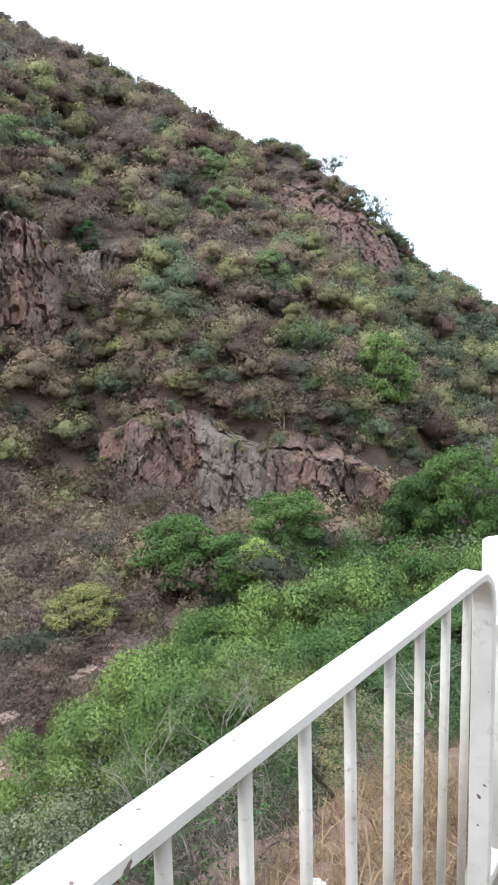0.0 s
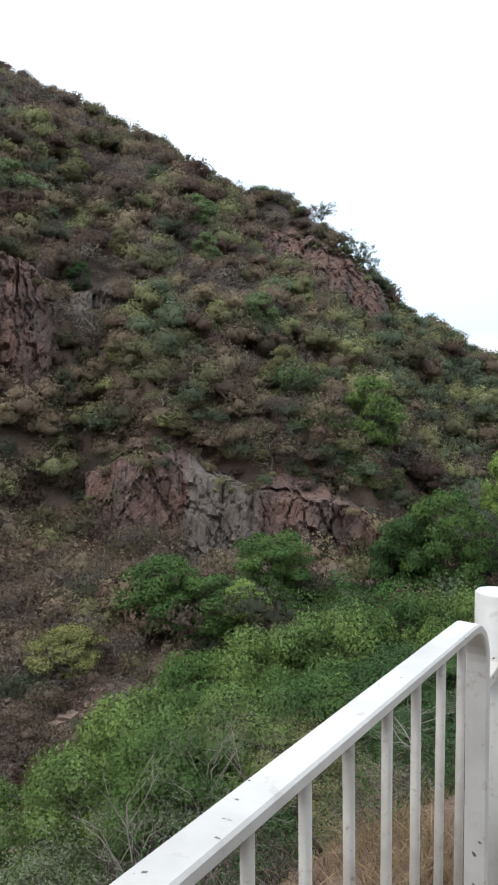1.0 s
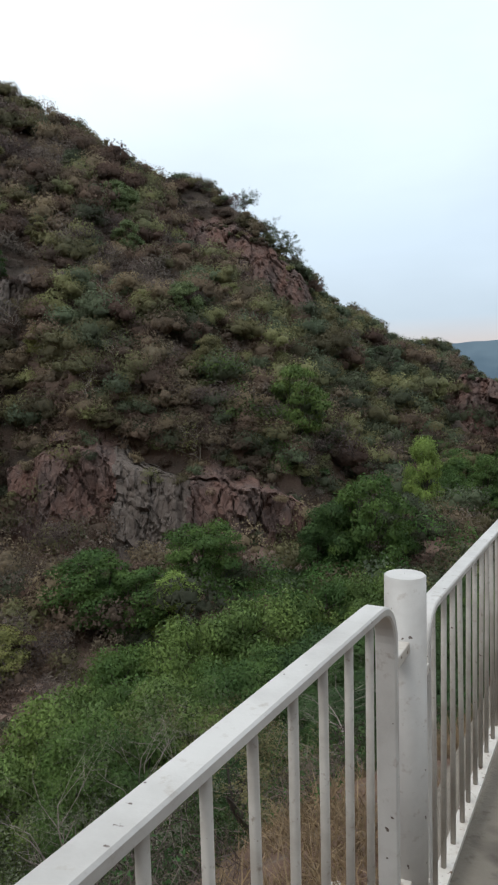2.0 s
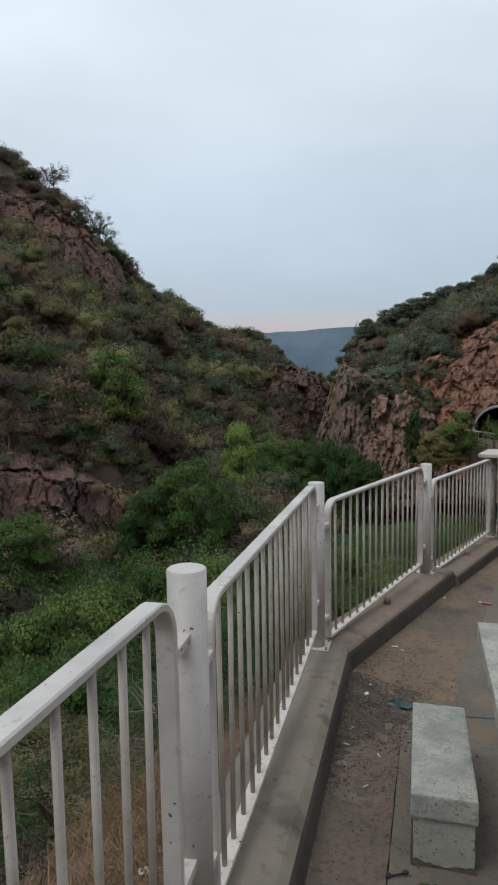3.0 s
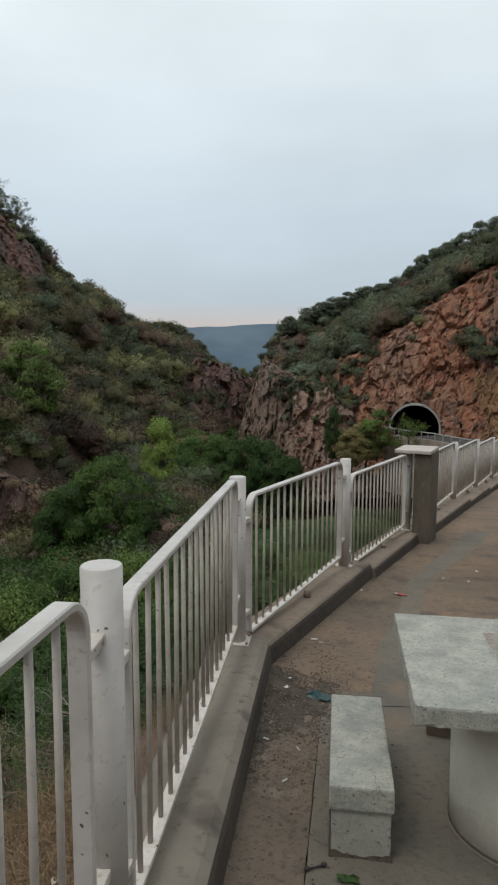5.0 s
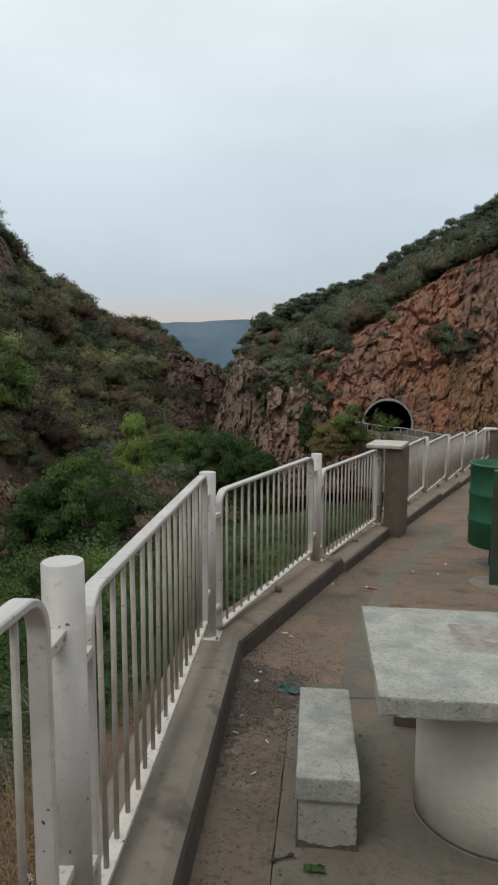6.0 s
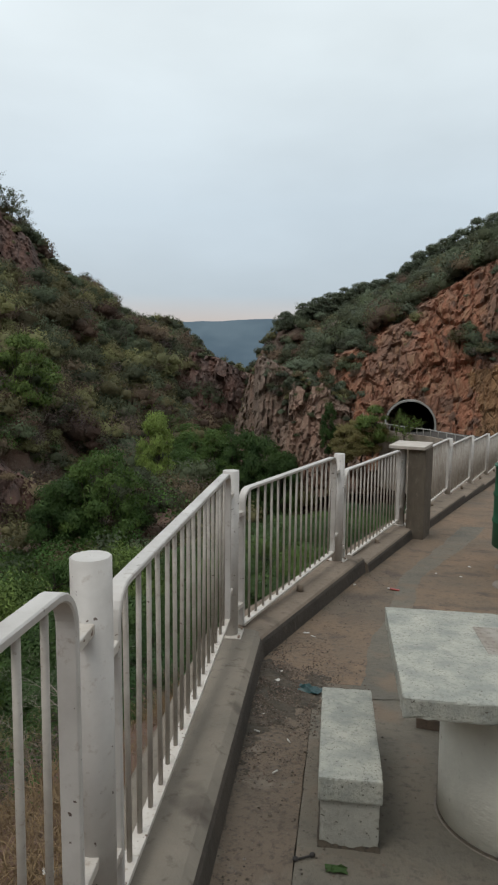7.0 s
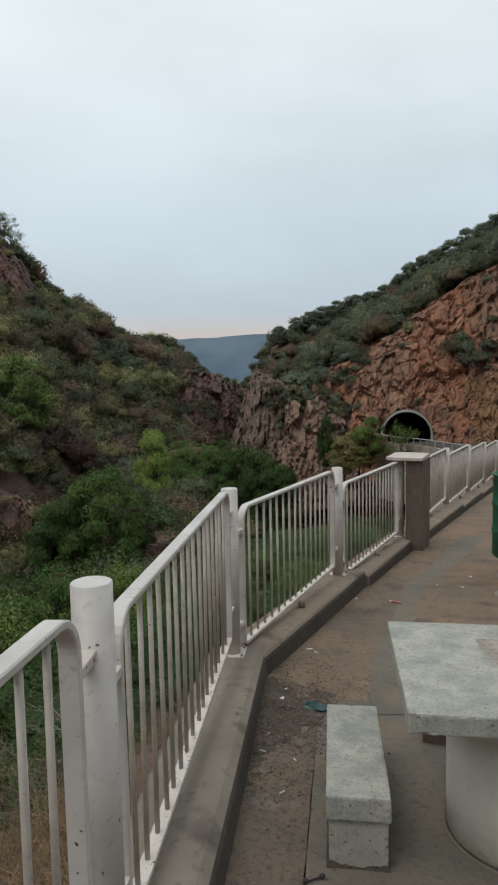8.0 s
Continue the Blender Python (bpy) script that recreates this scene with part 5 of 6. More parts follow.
G_L = "bushy fresh green tree on the slope below the railing"
D_L = "dark green bushy tree on the slope below the railing"
for k, (b, d, top, w, mt) in enumerate((
        (-40, 13.5, -22.8, 5.5, M_L_GREEN), (-34.5, 14.5, -20.6, 5.5, M_L_MID), (-28.5, 15.5, -18.6, 6.0, M_L_GREEN), (-22, 16, -16.6, 6.0, M_L_GREEN), (-16.5, 16.5, -15.6, 5.5, M_L_MID),
        (-11, 16.0, -14.9, 4.5, M_L_GREEN), (-45, 12.5, -26.5, 4.5, M_L_GREEN), (-50, 13.5, -28.5, 4.5, M_L_GREEN), (-37, 10.8, -26.0, 4.2, M_L_MID), (-30, 11.5, -23.5, 4.5, M_L_GREEN),
        (-23.5, 12.0, -21.5, 4.5, M_L_MID), (-17, 12.0, -20.5, 4.5, M_L_DARK), (-10.5, 12.0, -20.0, 4.5, M_L_DARK), (-4, 13.0, -19.0, 5.0, M_L_DARK), (-3, 18.0, -15.5, 6.0, M_L_DARK),
        (2, 14.5, -18.5, 5.5, M_L_DARK), (8, 18.0, -16.0, 6.0, M_L_DARK), (13, 26.0, -12.5, 7.0, M_L_DARK), (-14, 9.0, -27.0, 3.4, M_L_DARK), (-7, 9.5, -26.0, 3.4, M_L_DARK), (-21, 9.0, -29.0, 3.2, M_L_DARK), (1, 10.5, -24.0, 3.6, M_L_DARK),
        (3.5, 11.5, -15.5, 4.5, M_L_MID), (6.5, 13.5, -14.0, 5.0, M_L_DARK), (9.5, 16.5, -12.8, 5.5, M_L_MID), (11.8, 21.0, -12.0, 6.0, M_L_DARK), (4.5, 18.0, -13.0, 6.0, M_L_DARK))):
    near_tree(NEAR[k % 3], b, d, top, w, mt, D_L if mt is M_L_DARK else G_L)
near_tree(NEARLIGHT[0], -49, 9.0, -33.0, 3.6, M_L_SAGE, "sparse sage green tree with grey twigs below the railing")
near_tree(NEARLIGHT[1], -43, 9.5, -32.0, 3.4, M_L_SAGE, "sparse sage green tree with grey twigs below the railing")
near_tree(NEARLIGHT[0], -36, 8.0, -34, 3.0, M_L_SAGE, "sparse sage green bush with grey twigs below the railing")
near_tree(NEARLIGHT[1], -29, 8.0, -32, 3.0, M_L_SAGE, "sparse sage green bush with grey twigs below the railing")
near_tree(NEARLIGHT[0], -24, 6.8, -34, 2.4, M_L_OLIVE, "sparse olive bush with grey twigs below the railing")
near_tree(NEARLIGHT[1], -53, 7.5, -36, 3.0, M_L_SAGE, "sparse sage green tree with grey twigs below the railing")
for k, (b, d, top, w) in enumerate(((-39, 9.0, -25.3, 3.0), (-35, 9.3, -24.3, 3.0), (-31, 9.6, -23.2, 3.0), (-27, 9.8, -22.6, 3.2), (-23, 9.6, -22.6, 2.8), (-20, 8.6, -25.0, 2.8), (-51, 10.0, -30.0, 3.2), (-44, 8.6, -28.5, 2.8), (-37, 7.6, -30.0, 2.4), (-32, 7.8, -29.0, 2.4), (-14, 8.0, -27.0, 2.6))):
    near_tree(BARE[k % 2], b, d, top, w, None, "leafless grey twiggy tree on the slope", M_PALEBARK, "bare_tree", "bare trees on the slope")


def gorge_tree(model, bearing, foot_dip, height, spread, mat, label, bark=None, name="tree", group="trees across the gorge", start=20.0):
    x, y, z = on_slope(bearing, foot_dip, start)
    plant(model, x, y, height, spread, mat, bark or M_BARK, name, label, "tree", group, z)


def slope_tree(model, bearing, foot_dip, top_dip, mat, label, start=50.0, wide=1.0):
    """A tree across the gorge that stands between the two dips."""
    x, y, z = on_slope(bearing, foot_dip, start)
    h = EYE + math.hypot(x, y) * math.tan(radians(top_dip)) - z
    plant(model, x, y, h, h * wide, mat, M_BARK, "tree", label, "tree", "trees across the gorge", z)


near_tree(ROUND[0], -7.6, 76, -4.0, 6.0, M_L_LIME, "bright yellow-green tree in the gorge", group="trees across the gorge")
slope_tree(ROUND[1], -8.5, -5.0, -2.6, M_L_LIME, "small yellow-green tree above the gorge")
slope_tree(MID[3], -5.2, -9.0, -5.2, M_L_MID, "rounded green tree filling the gorge bed", wide=1.3)
slope_tree(MID[1], -3.2, -9.5, -5.6, M_L_MID, "rounded green tree filling the gorge bed", wide=1.4)
slope_tree(MID[1], -10.5, -12.5, -9.0, M_L_DARK, "dark green tree below the bank", wide=1.5)
for k, (b, r, top, w, mt) in enumerate(((-2.6, 88, -5.9, 8.0, M_L_MID), (-0.4, 86, -5.5, 9.0, M_L_DARK), (1.6, 84, -5.6, 8.5, M_L_DARK), (3.4, 82, -7.4, 7.0, M_L_DARK), (-4.8, 84, -6.0, 8.0, M_L_MID), (-6.4, 80, -7.6, 6.5, M_L_MID))):
    near_tree(MID[k % 4], b, r, top, w, mt, "rounded green tree filling the gorge bed", group="trees across the gorge")
G2 = "trees across the gorge"
for k, (b, r, top, w, mt, lb) in enumerate((
        (-36.8, 42, -13.0, 8.2, M_L_MID, "broad feathery deep green tree in the gorge"), (-33.2, 41, -14.6, 7.0, M_L_MID, "broad feathery deep green tree in the gorge"),
        (-27.6, 47, -11.0, 8.0, M_L_MID, "flat-topped green tree below the rock outcrop"), (-29.8, 40, -15.2, 5.0, M_L_LIME, "light green tree below the rock outcrop"),
        (-45.3, 37, -18.4, 6.2, M_L_YELLOW, "yellow-green tree beside the stony gorge bed"), (-12.4, 50, -6.9, 8.6, M_L_MID, "spreading deep green tree beside the outcrop"), (-15.0, 51, -9.2, 7.0, M_L_DARK, "spreading deep green tree beside the outcrop"),
        (-17.0, 50, -11.0, 5.5, M_L_DARK, "spreading dark green tree beside the outcrop"), (-9.4, 55, -9.0, 7.5, M_L_SHADE, "dull green tree in the gorge"),
        (-24.8, 49, -15.6, 5.0, M_L_DARK, "spreading dark green tree beside the outcrop"), (-20.0, 50, -17.2, 5.0, M_L_DARK, "spreading dark green tree beside the outcrop"), (-22.5, 44, -17.4, 5.0, M_L_DARK, "spreading dark green tree beside the outcrop"))):
    near_tree(MID[k % 4], b, r, top, w, mt, lb, group=G2)
gorge_tree(ROUND[1], -18.2, -5.2, 9.8, 8.4, M_L_GREEN, "tall light green tree standing out on the hillside")
for b, d, h, w, mt in ((-5, -9.5, 6, 7, M_L_GREEN), (-3, -9.5, 6.5, 7, M_L_MID), (-0.8, -9.5, 7, 7, M_L_DARK), (1.2, -9.8, 7, 7, M_L_DARK), (-6.5, -7.0, 5, 6, M_L_MID), (-4.0, -7.2, 5, 6, M_L_MID), (-1.5, -7.5, 5, 6, M_L_MID), (-5.5, -12, 6.5, 8, M_L_MID), (-2, -12.5, 6.5, 8, M_L_MID), (1.0, -13, 7, 8, M_L_DARK), (3.2, -12.5, 7, 7, M_L_DARK), (-7.5, -12, 6, 7, M_L_SHADE), (-10.3, -8.0, 4, 4, M_L_LIME)):
    gorge_tree(MID[int(abs(b * 7)) % 4], b, d, h, w, mt, "rounded green tree filling the gorge bed")
for k, (b, r, foot, top, w, mt, lb) in enumerate((
        (7.6, 80, -10.5, -2.8, 3.2, M_L_DARK, "slim dark green tree against the cliff"), (10.5, 78, -10, -4.3, 6.5, M_L_KHAKI, "olive bush by the tunnel"),
        (14.2, 74, -9, -3.1, 3.8, M_L_GREEN, "green tree in front of the tunnel mouth"), (9.2, 78, -11, -5.2, 5.5, M_L_KHAKI, "olive bush by the tunnel"), (11.4, 77, -9, -2.9, 5.0, M_L_GREEN, "green tree beside the tunnel mouth"))):
    x, y = polar(b, r)
    plant(AIRY[0] if k == 2 else MID[0] if k == 0 else ROUND[k % 3], x, y, top - foot, w, mt, M_BARK, "tree", lb, "tree", "trees by the tunnel", foot)

# trees that stand out along the crests and on the hillside
for k, (b, r, top, w) in enumerate(((-25.6, 147, 17.7, 5.0), (-22.6, 145, 16.9, 6.0), (-20.6, 142, 14.6, 6.0), (-19.2, 140, 13.6, 6.5), (-18.4, 139, 12.4, 5.0), (-17.2, 142, 10.0, 4.5), (2.8, 138, 4.2, 2.6), (4.6, 136, 5.3, 3.0))):
    near_tree(AIRY[k % 2], b, r, top, w, M_L_SHADE, "thin airy tree on the crest of the hill", group="trees on the crest")
for k, (b, top, w) in enumerate(((3.6, 4.5, 4.5), (5.2, 5.2, 5.0), (6.4, 5.7, 5.5), (7.6, 6.1, 6.0), (8.8, 6.5, 6.0), (10.0, 7.0, 7.0), (11.4, 7.2, 6.5), (12.7, 7.6, 6.5), (13.8, 8.6, 6.0), (14.7, 9.4, 6.0), (15.8, 9.9, 6.5), (16.8, 10.3, 6.5), (18.0, 11.0, 7.0), (19.3, 11.8, 7.0), (20.4, 12.1, 7.0), (21.6, 12.7, 7.5), (23.0, 13.4, 7.5))):
    near_tree(ROUND[k % 3], b, float(np.interp(b, R_BEAR, R_CREST)) - 5, top, w, M_L_CREST, "dark rounded tree on the crest above the cut rock", group="trees on the crest")
for b, d, h, w, mt in ((-33.5, 14.0, 6.5, 9.5, M_L_SOFT), (-37.0, 16.5, 6.0, 6.0, M_L_SHADE), (-32.5, 11.0, 5.5, 6.0, M_L_SOFT), (-28.2, 5.2, 5.5, 7.0, M_L_SOFT), (-43.5, 17.5, 4.5, 6.0, M_L_OLIVE), (-48.5, 15.5, 6.5, 9.0, M_L_SOFT), (-21.5, 6.0, 5.0, 5.5, M_L_SHADE), (-43.5, 9.0, 4.0, 5.0, M_L_DARK), (-40.0, 12.0, 4.0, 4.5, M_L_OLIVE), (-26.0, 0.5, 5.0, 5.5, M_L_OLIVE), (-45.0, -0.5, 4.0, 4.0, M_L_SHADE), (-13.0, 4.0, 4.5, 5.0, M_L_SHADE), (-40.5, 3.0, 3.6, 4.0, M_L_YELLOW)):
    gorge_tree(ROUND[int(abs(b * 3)) % 3], b, d, h * 1.25, w, mt, "leafy tree among dry bushes on the hillside", group="trees on the hillside", start=55)
for b, d, h, w in ((-42.5, 4.5, 4.5, 7.5), (-34.3, 1.0, 5.0, 5.0), (-36.5, -1.8, 4.2, 5.0), (-46.5, -2.5, 3.5, 6.0), (-35.2, 7.8, 5.0, 5.0), (-27.5, -7.6, 4.8, 7.5), (-24.5, -9.0, 2.8, 6.5), (-50.5, -13.5, 3.0, 6.0)):
    gorge_tree(PALE[int(abs(b)) % 2], b, d, h * 1.5, w, M_L_YELLOW, "pale-barked almost leafless tree on the hillside", M_PALEBARK, "bare_tree", "bare trees on the hillside", start=40)


ICO_V = unit(np.array([(s1 * a, s2 * b, 0) for a, b in ((1, 1.618),) for s1 in (-1, 1) for s2 in (-1, 1)] + [(0, s1, s2 * 1.618) for s1 in (-1, 1) for s2 in (-1, 1)] + [(s2 * 1.618, 0, s1) for s1 in (-1, 1) for s2 in (-1, 1)], dtype=float))
ICO_F = np.array([t for t in itertools.combinations(range(12), 3) if all(np.linalg.norm(ICO_V[i] - ICO_V[j]) < 1.1 for i, j in itertools.combinations(t, 2))])
ICO_F = np.array([t if np.dot(np.cross(ICO_V[t[1]] - ICO_V[t[0]], ICO_V[t[2]] - ICO_V[t[0]]), ICO_V[t[0]]) > 0 else t[::-1] for t in ICO_F])


def scrub(name, label, spots, radius, mat, per, size, seed, slim=0.8, lift=0.50, lobes=6, inner=120, cores=True):
    """Bushes that nobody could count, as one mesh: each a few uneven clumps, with solid cores added inside to block
    light, broad sprays round them and small loose leaves over those.
    """
    rng = np.random.default_rng(seed)
    n = len(spots)
    a, far = rng.uniform(0, 2 * math.pi, (n, lobes)), rng.uniform(0.25, 0.62, (n, lobes))
    far[:, 0] = 0.0
    lob = np.stack([far * np.cos(a), far * np.sin(a), lift + rng.uniform(-0.20, 0.34, (n, lobes)) * (1.1 - 0.6 * far)], -1)
    big = rng.uniform(0.26, 0.46, (n, lobes, 1))
    big[:, 0] = rng.uniform(0.55, 0.72, (n, 1))
    size = size * (radius / radius.mean()) ** 0.7
    corners, faces, normals, tints, count = [], [], [], [], 0
    shade = rng.uniform(-0.5, 0.5, n)
    if cores:
        d = np.broadcast_to(ICO_V, (n, lobes, 12, 3))
        v = lob[:, :, None, :] + d * big[:, :, None, :] * rng.uniform(0.38, 0.66, (n, lobes, 12, 1)) * np.interp(np.hypot(spots[:, 0], spots[:, 1]), [50, 85], [0.5, 1.0])[:, None, None, None] * np.array([1, 1, 0.85])
        nrm = unit(d + 0.5 * lob[:, :, None, :] + np.array([0, 0, 0.15]) + 0.2 * rng.normal(size=d.shape))
        corners.append((spots[:, None, None, :] + v * radius[:, None, None, None]).reshape(-1, 3))
        normals.append(nrm.reshape(-1, 3))
        faces.append((np.arange(n * lobes)[:, None, None] * 12 + ICO_F).reshape(-1, 3))
        tints.append(np.repeat(shade, lobes * 12))
        count += n * lobes * 12
    for k, near, far_out, span, slender in ((inner, 0.5, 0.85, size * (1.6 if slim > 0.5 else 0.9), slim ** 0.5), (per, 0.70, 1.12, size, slim)):
        if not k:
            continue
        pick = np.where(rng.uniform(size=(n, k)) < 0.3, 0, rng.integers(0, lobes, (n, k)))
        c = np.take_along_axis(lob, pick[..., None].repeat(3, -1), 1)
        g = np.take_along_axis(big, pick[..., None], 1)
        d = rng.normal(size=(n, k, 3))
        d[..., 2] = np.abs(d[..., 2]) * 0.9 - 0.25
        d = unit(d)
        nrm = unit(d + 0.5 * c + np.array([0, 0, 0.15]) + 0.16 * rng.normal(size=d.shape)).reshape(-1, 3)
        c = c + d * g * (rng.uniform(near, far_out, (n, k, 1))) * np.array([1, 1, 0.85])
        c = spots[:, None, :] + c * radius[:, None, None]
        v, f = leaf_mesh(rng, c.reshape(-1, 3), np.repeat(span, k), slender, d.reshape(-1, 3), 0.5)
        corners.append(v)
        faces.append(f + count)
        normals.append(np.repeat(nrm, 3, axis=0))
        tints.append(np.repeat(shade, k * 3))
        count += len(v)
    return tagged(raw(name, np.concatenate(corners), np.concatenate(faces), mat, normals=np.concatenate(normals), tint=np.concatenate(tints)), label, "bushes", kind="stuff")


def on_face(prof, bear, dip):
    """The place on a rock face in this direction."""
    pr, pz = prof(bear)
    k = np.linspace(0, len(pr) - 1, 200)
    r, z = np.interp(k, range(len(pr)), pr), np.interp(k, range(len(pz)), pz)
    i = int(np.argmax(z >= EYE + r * math.tan(radians(dip))))
    return r[i] * math.sin(radians(bear)), r[i] * math.cos(radians(bear)), z[i]


def spread(b, r, gap):
    """Those of the places that keep their distance from each other."""
    x, y = r * np.sin(np.radians(b)), r * np.cos(np.radians(b))
    took = np.zeros(len(b), dtype=bool)
    for i in range(len(b)):
        near = np.hypot(x[took] - x[i], y[took] - y[i])
        took[i] = not len(near) or near.min() > gap[i]
    return took


def build_scrub():
    rng = np.random.default_rng(77)
    n = 24000
    b = rng.uniform(-57, 25, n)
    r = np.sqrt(rng.uniform(36 ** 2, 200 ** 2, n))
    crest = np.where(b < 0, np.interp(b, L_BEAR, L_CREST), np.interp(b, R_BEAR, R_CREST))
    keep = (r < crest + 5) & ((b < 3) | (r > 80))
    b, r = b[keep], r[keep]
    took = spread(b, r, np.interp(r, [40, 60, 150], [1.35, 1.6, 1.95]))
    b, r = b[took], r[took]
    x, y = r * np.sin(np.radians(b)), r * np.cos(np.radians(b))
    z = land(x, y)
    # the ground above the cut wall
    wall_r = np.interp(b, WALL_B, WALL_R) + 6.5
    wall_z = EYE + wall_r * np.tan(np.radians(np.interp(b, WALL_B, WALL_TOP)))
    top = (b > 5) & (r > wall_r)
    z = np.where(top & (r < wall_r + 32), np.maximum(z, wall_z + (r - wall_r) * 0.25), z)
    s = outside(x, y)
    luck = rng.uniform(size=len(b))
    ok = (s > 22) & ~((b > 9.5) & (r < wall_r + 1))
    # bare rock, the red bank and the stony bed stay clear
    clear = (b > -36) & (b < -16) & (r > 53) & (r < 60.5)
    clear |= (b > -43) & (b < -30) & (r > 58) & (r < 64) & (luck < 0.6)
    clear |= (b > -27) & (b < -17) & (r > 104) & (r < 120) & (luck < 0.7)
    clear |= (b < -47) & (r > 82) & (r < 97) & (luck < 0.7)
    clear |= (b > -44) & (b < -34) & (r > 90) & (r < 99) & (luck < 0.5)
    clear |= (b < -50) & (r < 28)
    clear |= (b > 0.5) & (b < 10) & (r > 78) & (r < 96) & (luck < 0.85)
    clear |= (b > -5.8) & (b < 0.6) & (r > 120) & (r < 150) & (luck < 0.85)
    clear |= (b > -10) & (b < 3) & (r > 60) & (r < 105) & (luck < 0.4)
    clear |= (b > -40.5) & (b < -25) & (r < 51) & (luck < 0.55)
    clear |= (b > -23) & (b < -18.8) & (r > 54.5) & (r < 57)
    clear |= (b > -14.5) & (b < -10.5) & (r > 56) & (r < 74) & (luck < 0.7)
    # leave out what lies hidden behind a rise
    seen = np.ones(len(b), dtype=bool)
    for f in np.linspace(0.35, 0.98, 26):
        seen &= land(x * f, y * f) < EYE + (z + 5.0 - EYE) * f + 2.5
    ok &= seen & ~clear
    b, r, x, y, z = b[ok], r[ok], x[ok], y[ok], z[ok]
    rad = rng.uniform(1.7, 3.2, len(b)) ** 1.2 * np.interp(r, [35, 60, 150], [0.75, 0.95, 1.2])
    rad = np.where(rng.uniform(size=len(b)) < 0.16, rad * 1.25, rad)
    rad = rad * np.interp(np.where(b < 2, np.interp(b, L_BEAR, L_CREST), np.interp(b, R_BEAR, R_CREST)) - r, [0, 16], [0.7, 1.0])
    # dry scrub over the gorge bed
    gb, gr = rng.uniform(-58, -39, 150), np.sqrt(rng.uniform(25.0 ** 2, 44.0 ** 2, 150))
    b, r, rad = np.append(b, gb), np.append(r, gr), np.append(rad, rng.uniform(0.6, 1.7, 150))
    x, y = r * np.sin(np.radians(b)), r * np.cos(np.radians(b))
    z = np.append(z, land(x[-150:], y[-150:]))
    # low bushes in a row along the crest
    cb = rng.uniform(-57, 2, 260)
    cr = np.interp(cb, L_BEAR, L_CREST) + rng.uniform(-9, 1, 260)
    b, r, rad = np.append(b, cb), np.append(r, cr), np.append(rad, rng.uniform(0.9, 1.9, 260))
    x, y = r * np.sin(np.radians(b)), r * np.cos(np.radians(b))
    z = np.append(z, land(x[-260:], y[-260:]))
    # bushes along the edges and on the ledges of the rock
    for e0, e1, prof, much in EDGES:
        for eb in np.arange(e0 + 0.3, e1 - 0.3, 0.45 / much):
            pr, pz = prof(eb)
            k = rng.choice([2.0, 3.0, 3.6, 4.0]) + rng.uniform(-0.5, 0.0)
            er = float(np.interp(k, range(5), pr))
            b, r = np.append(b, eb), np.append(r, er)
            x, y, z = np.append(x, er * math.sin(radians(eb))), np.append(y, er * math.cos(radians(eb))), np.append(z, np.interp(k, range(5), pz) - 0.5)
            rad = np.append(rad, rng.uniform(0.7, 1.5) * (0.7 if k < 2.5 else 1.0))
    # more bushes where the slope lies open
    open_b, open_dip = rng.uniform(-56, -3, 2300), rng.uniform(-10, 22, 2300)
    for ob, od in zip(open_b, open_dip):
        if any(e0 < ob < e1 and math.atan2(prof(ob)[1][1] - EYE, prof(ob)[0][1]) < radians(od + 0.4) and radians(od - 0.5) < math.atan2(prof(ob)[1][3] - EYE, prof(ob)[0][3]) for e0, e1, prof, much in EDGES):
            continue
        ox, oy, oz = on_slope(ob, od, 46.0)
        if np.min(np.hypot(np.hypot(x - ox, y - oy), z - oz) - 0.45 * rad) < 0.75:
            continue
        b, r = np.append(b, ob), np.append(r, math.hypot(ox, oy))
        x, y, z = np.append(x, ox), np.append(y, oy), np.append(z, oz)
        rad = np.append(rad, rng.uniform(1.3, 2.4))
    # and thickly on the steep bank above the outcrop
    first = len(b)
    for ob, od in zip(rng.uniform(-38, -15.5, 420), rng.uniform(-8.5, -0.5, 420)):
        if od < np.interp(ob, [-38, -33, -27, -22, -18], [-5.0, -5.6, -6.6, -7.6, -8.5]):
            continue
        ox, oy, oz = on_slope(ob, od, 60.0)
        if len(b) > first and np.min(np.hypot(np.hypot(x[first:] - ox, y[first:] - oy), z[first:] - oz)) < 1.25:
            continue
        b, r = np.append(b, ob), np.append(r, math.hypot(ox, oy))
        x, y, z = np.append(x, ox * 0.992), np.append(y, oy * 0.992), np.append(z, oz + 0.2)
        rad = np.append(rad, rng.uniform(1.2, 2.3))
    # round the foot of the red spur
    for ob, od in zip(rng.uniform(-9, -2.2, 90), rng.uniform(-6.5, -0.6, 90)):
        ox, oy, oz = on_slope(ob, od, 90.0)
        b, r = np.append(b, ob), np.append(r, math.hypot(ox, oy))
        x, y, z = np.append(x, ox), np.append(y, oy), np.append(z, oz)
        rad = np.append(rad, rng.uniform(1.0, 2.0))
    # on the rubble bank beside the outcrop and below its hollow
    for ob, od in list(zip(rng.uniform(-19.5, -13, 34), rng.uniform(-15, -6.5, 34))) + list(zip(rng.uniform(-25, -16.5, 40), rng.uniform(-20, -17.2, 40))):
        ox, oy, oz = on_slope(ob, od, 38.0)
        b, r = np.append(b, ob), np.append(r, math.hypot(ox, oy))
        x, y, z = np.append(x, ox), np.append(y, oy), np.append(z, oz)
        rad = np.append(rad, rng.uniform(0.7, 1.4))
    # shrubs rooted on the cut rock, thickest on its shoulder above the gorge
    wall = EDGES[-1][2]
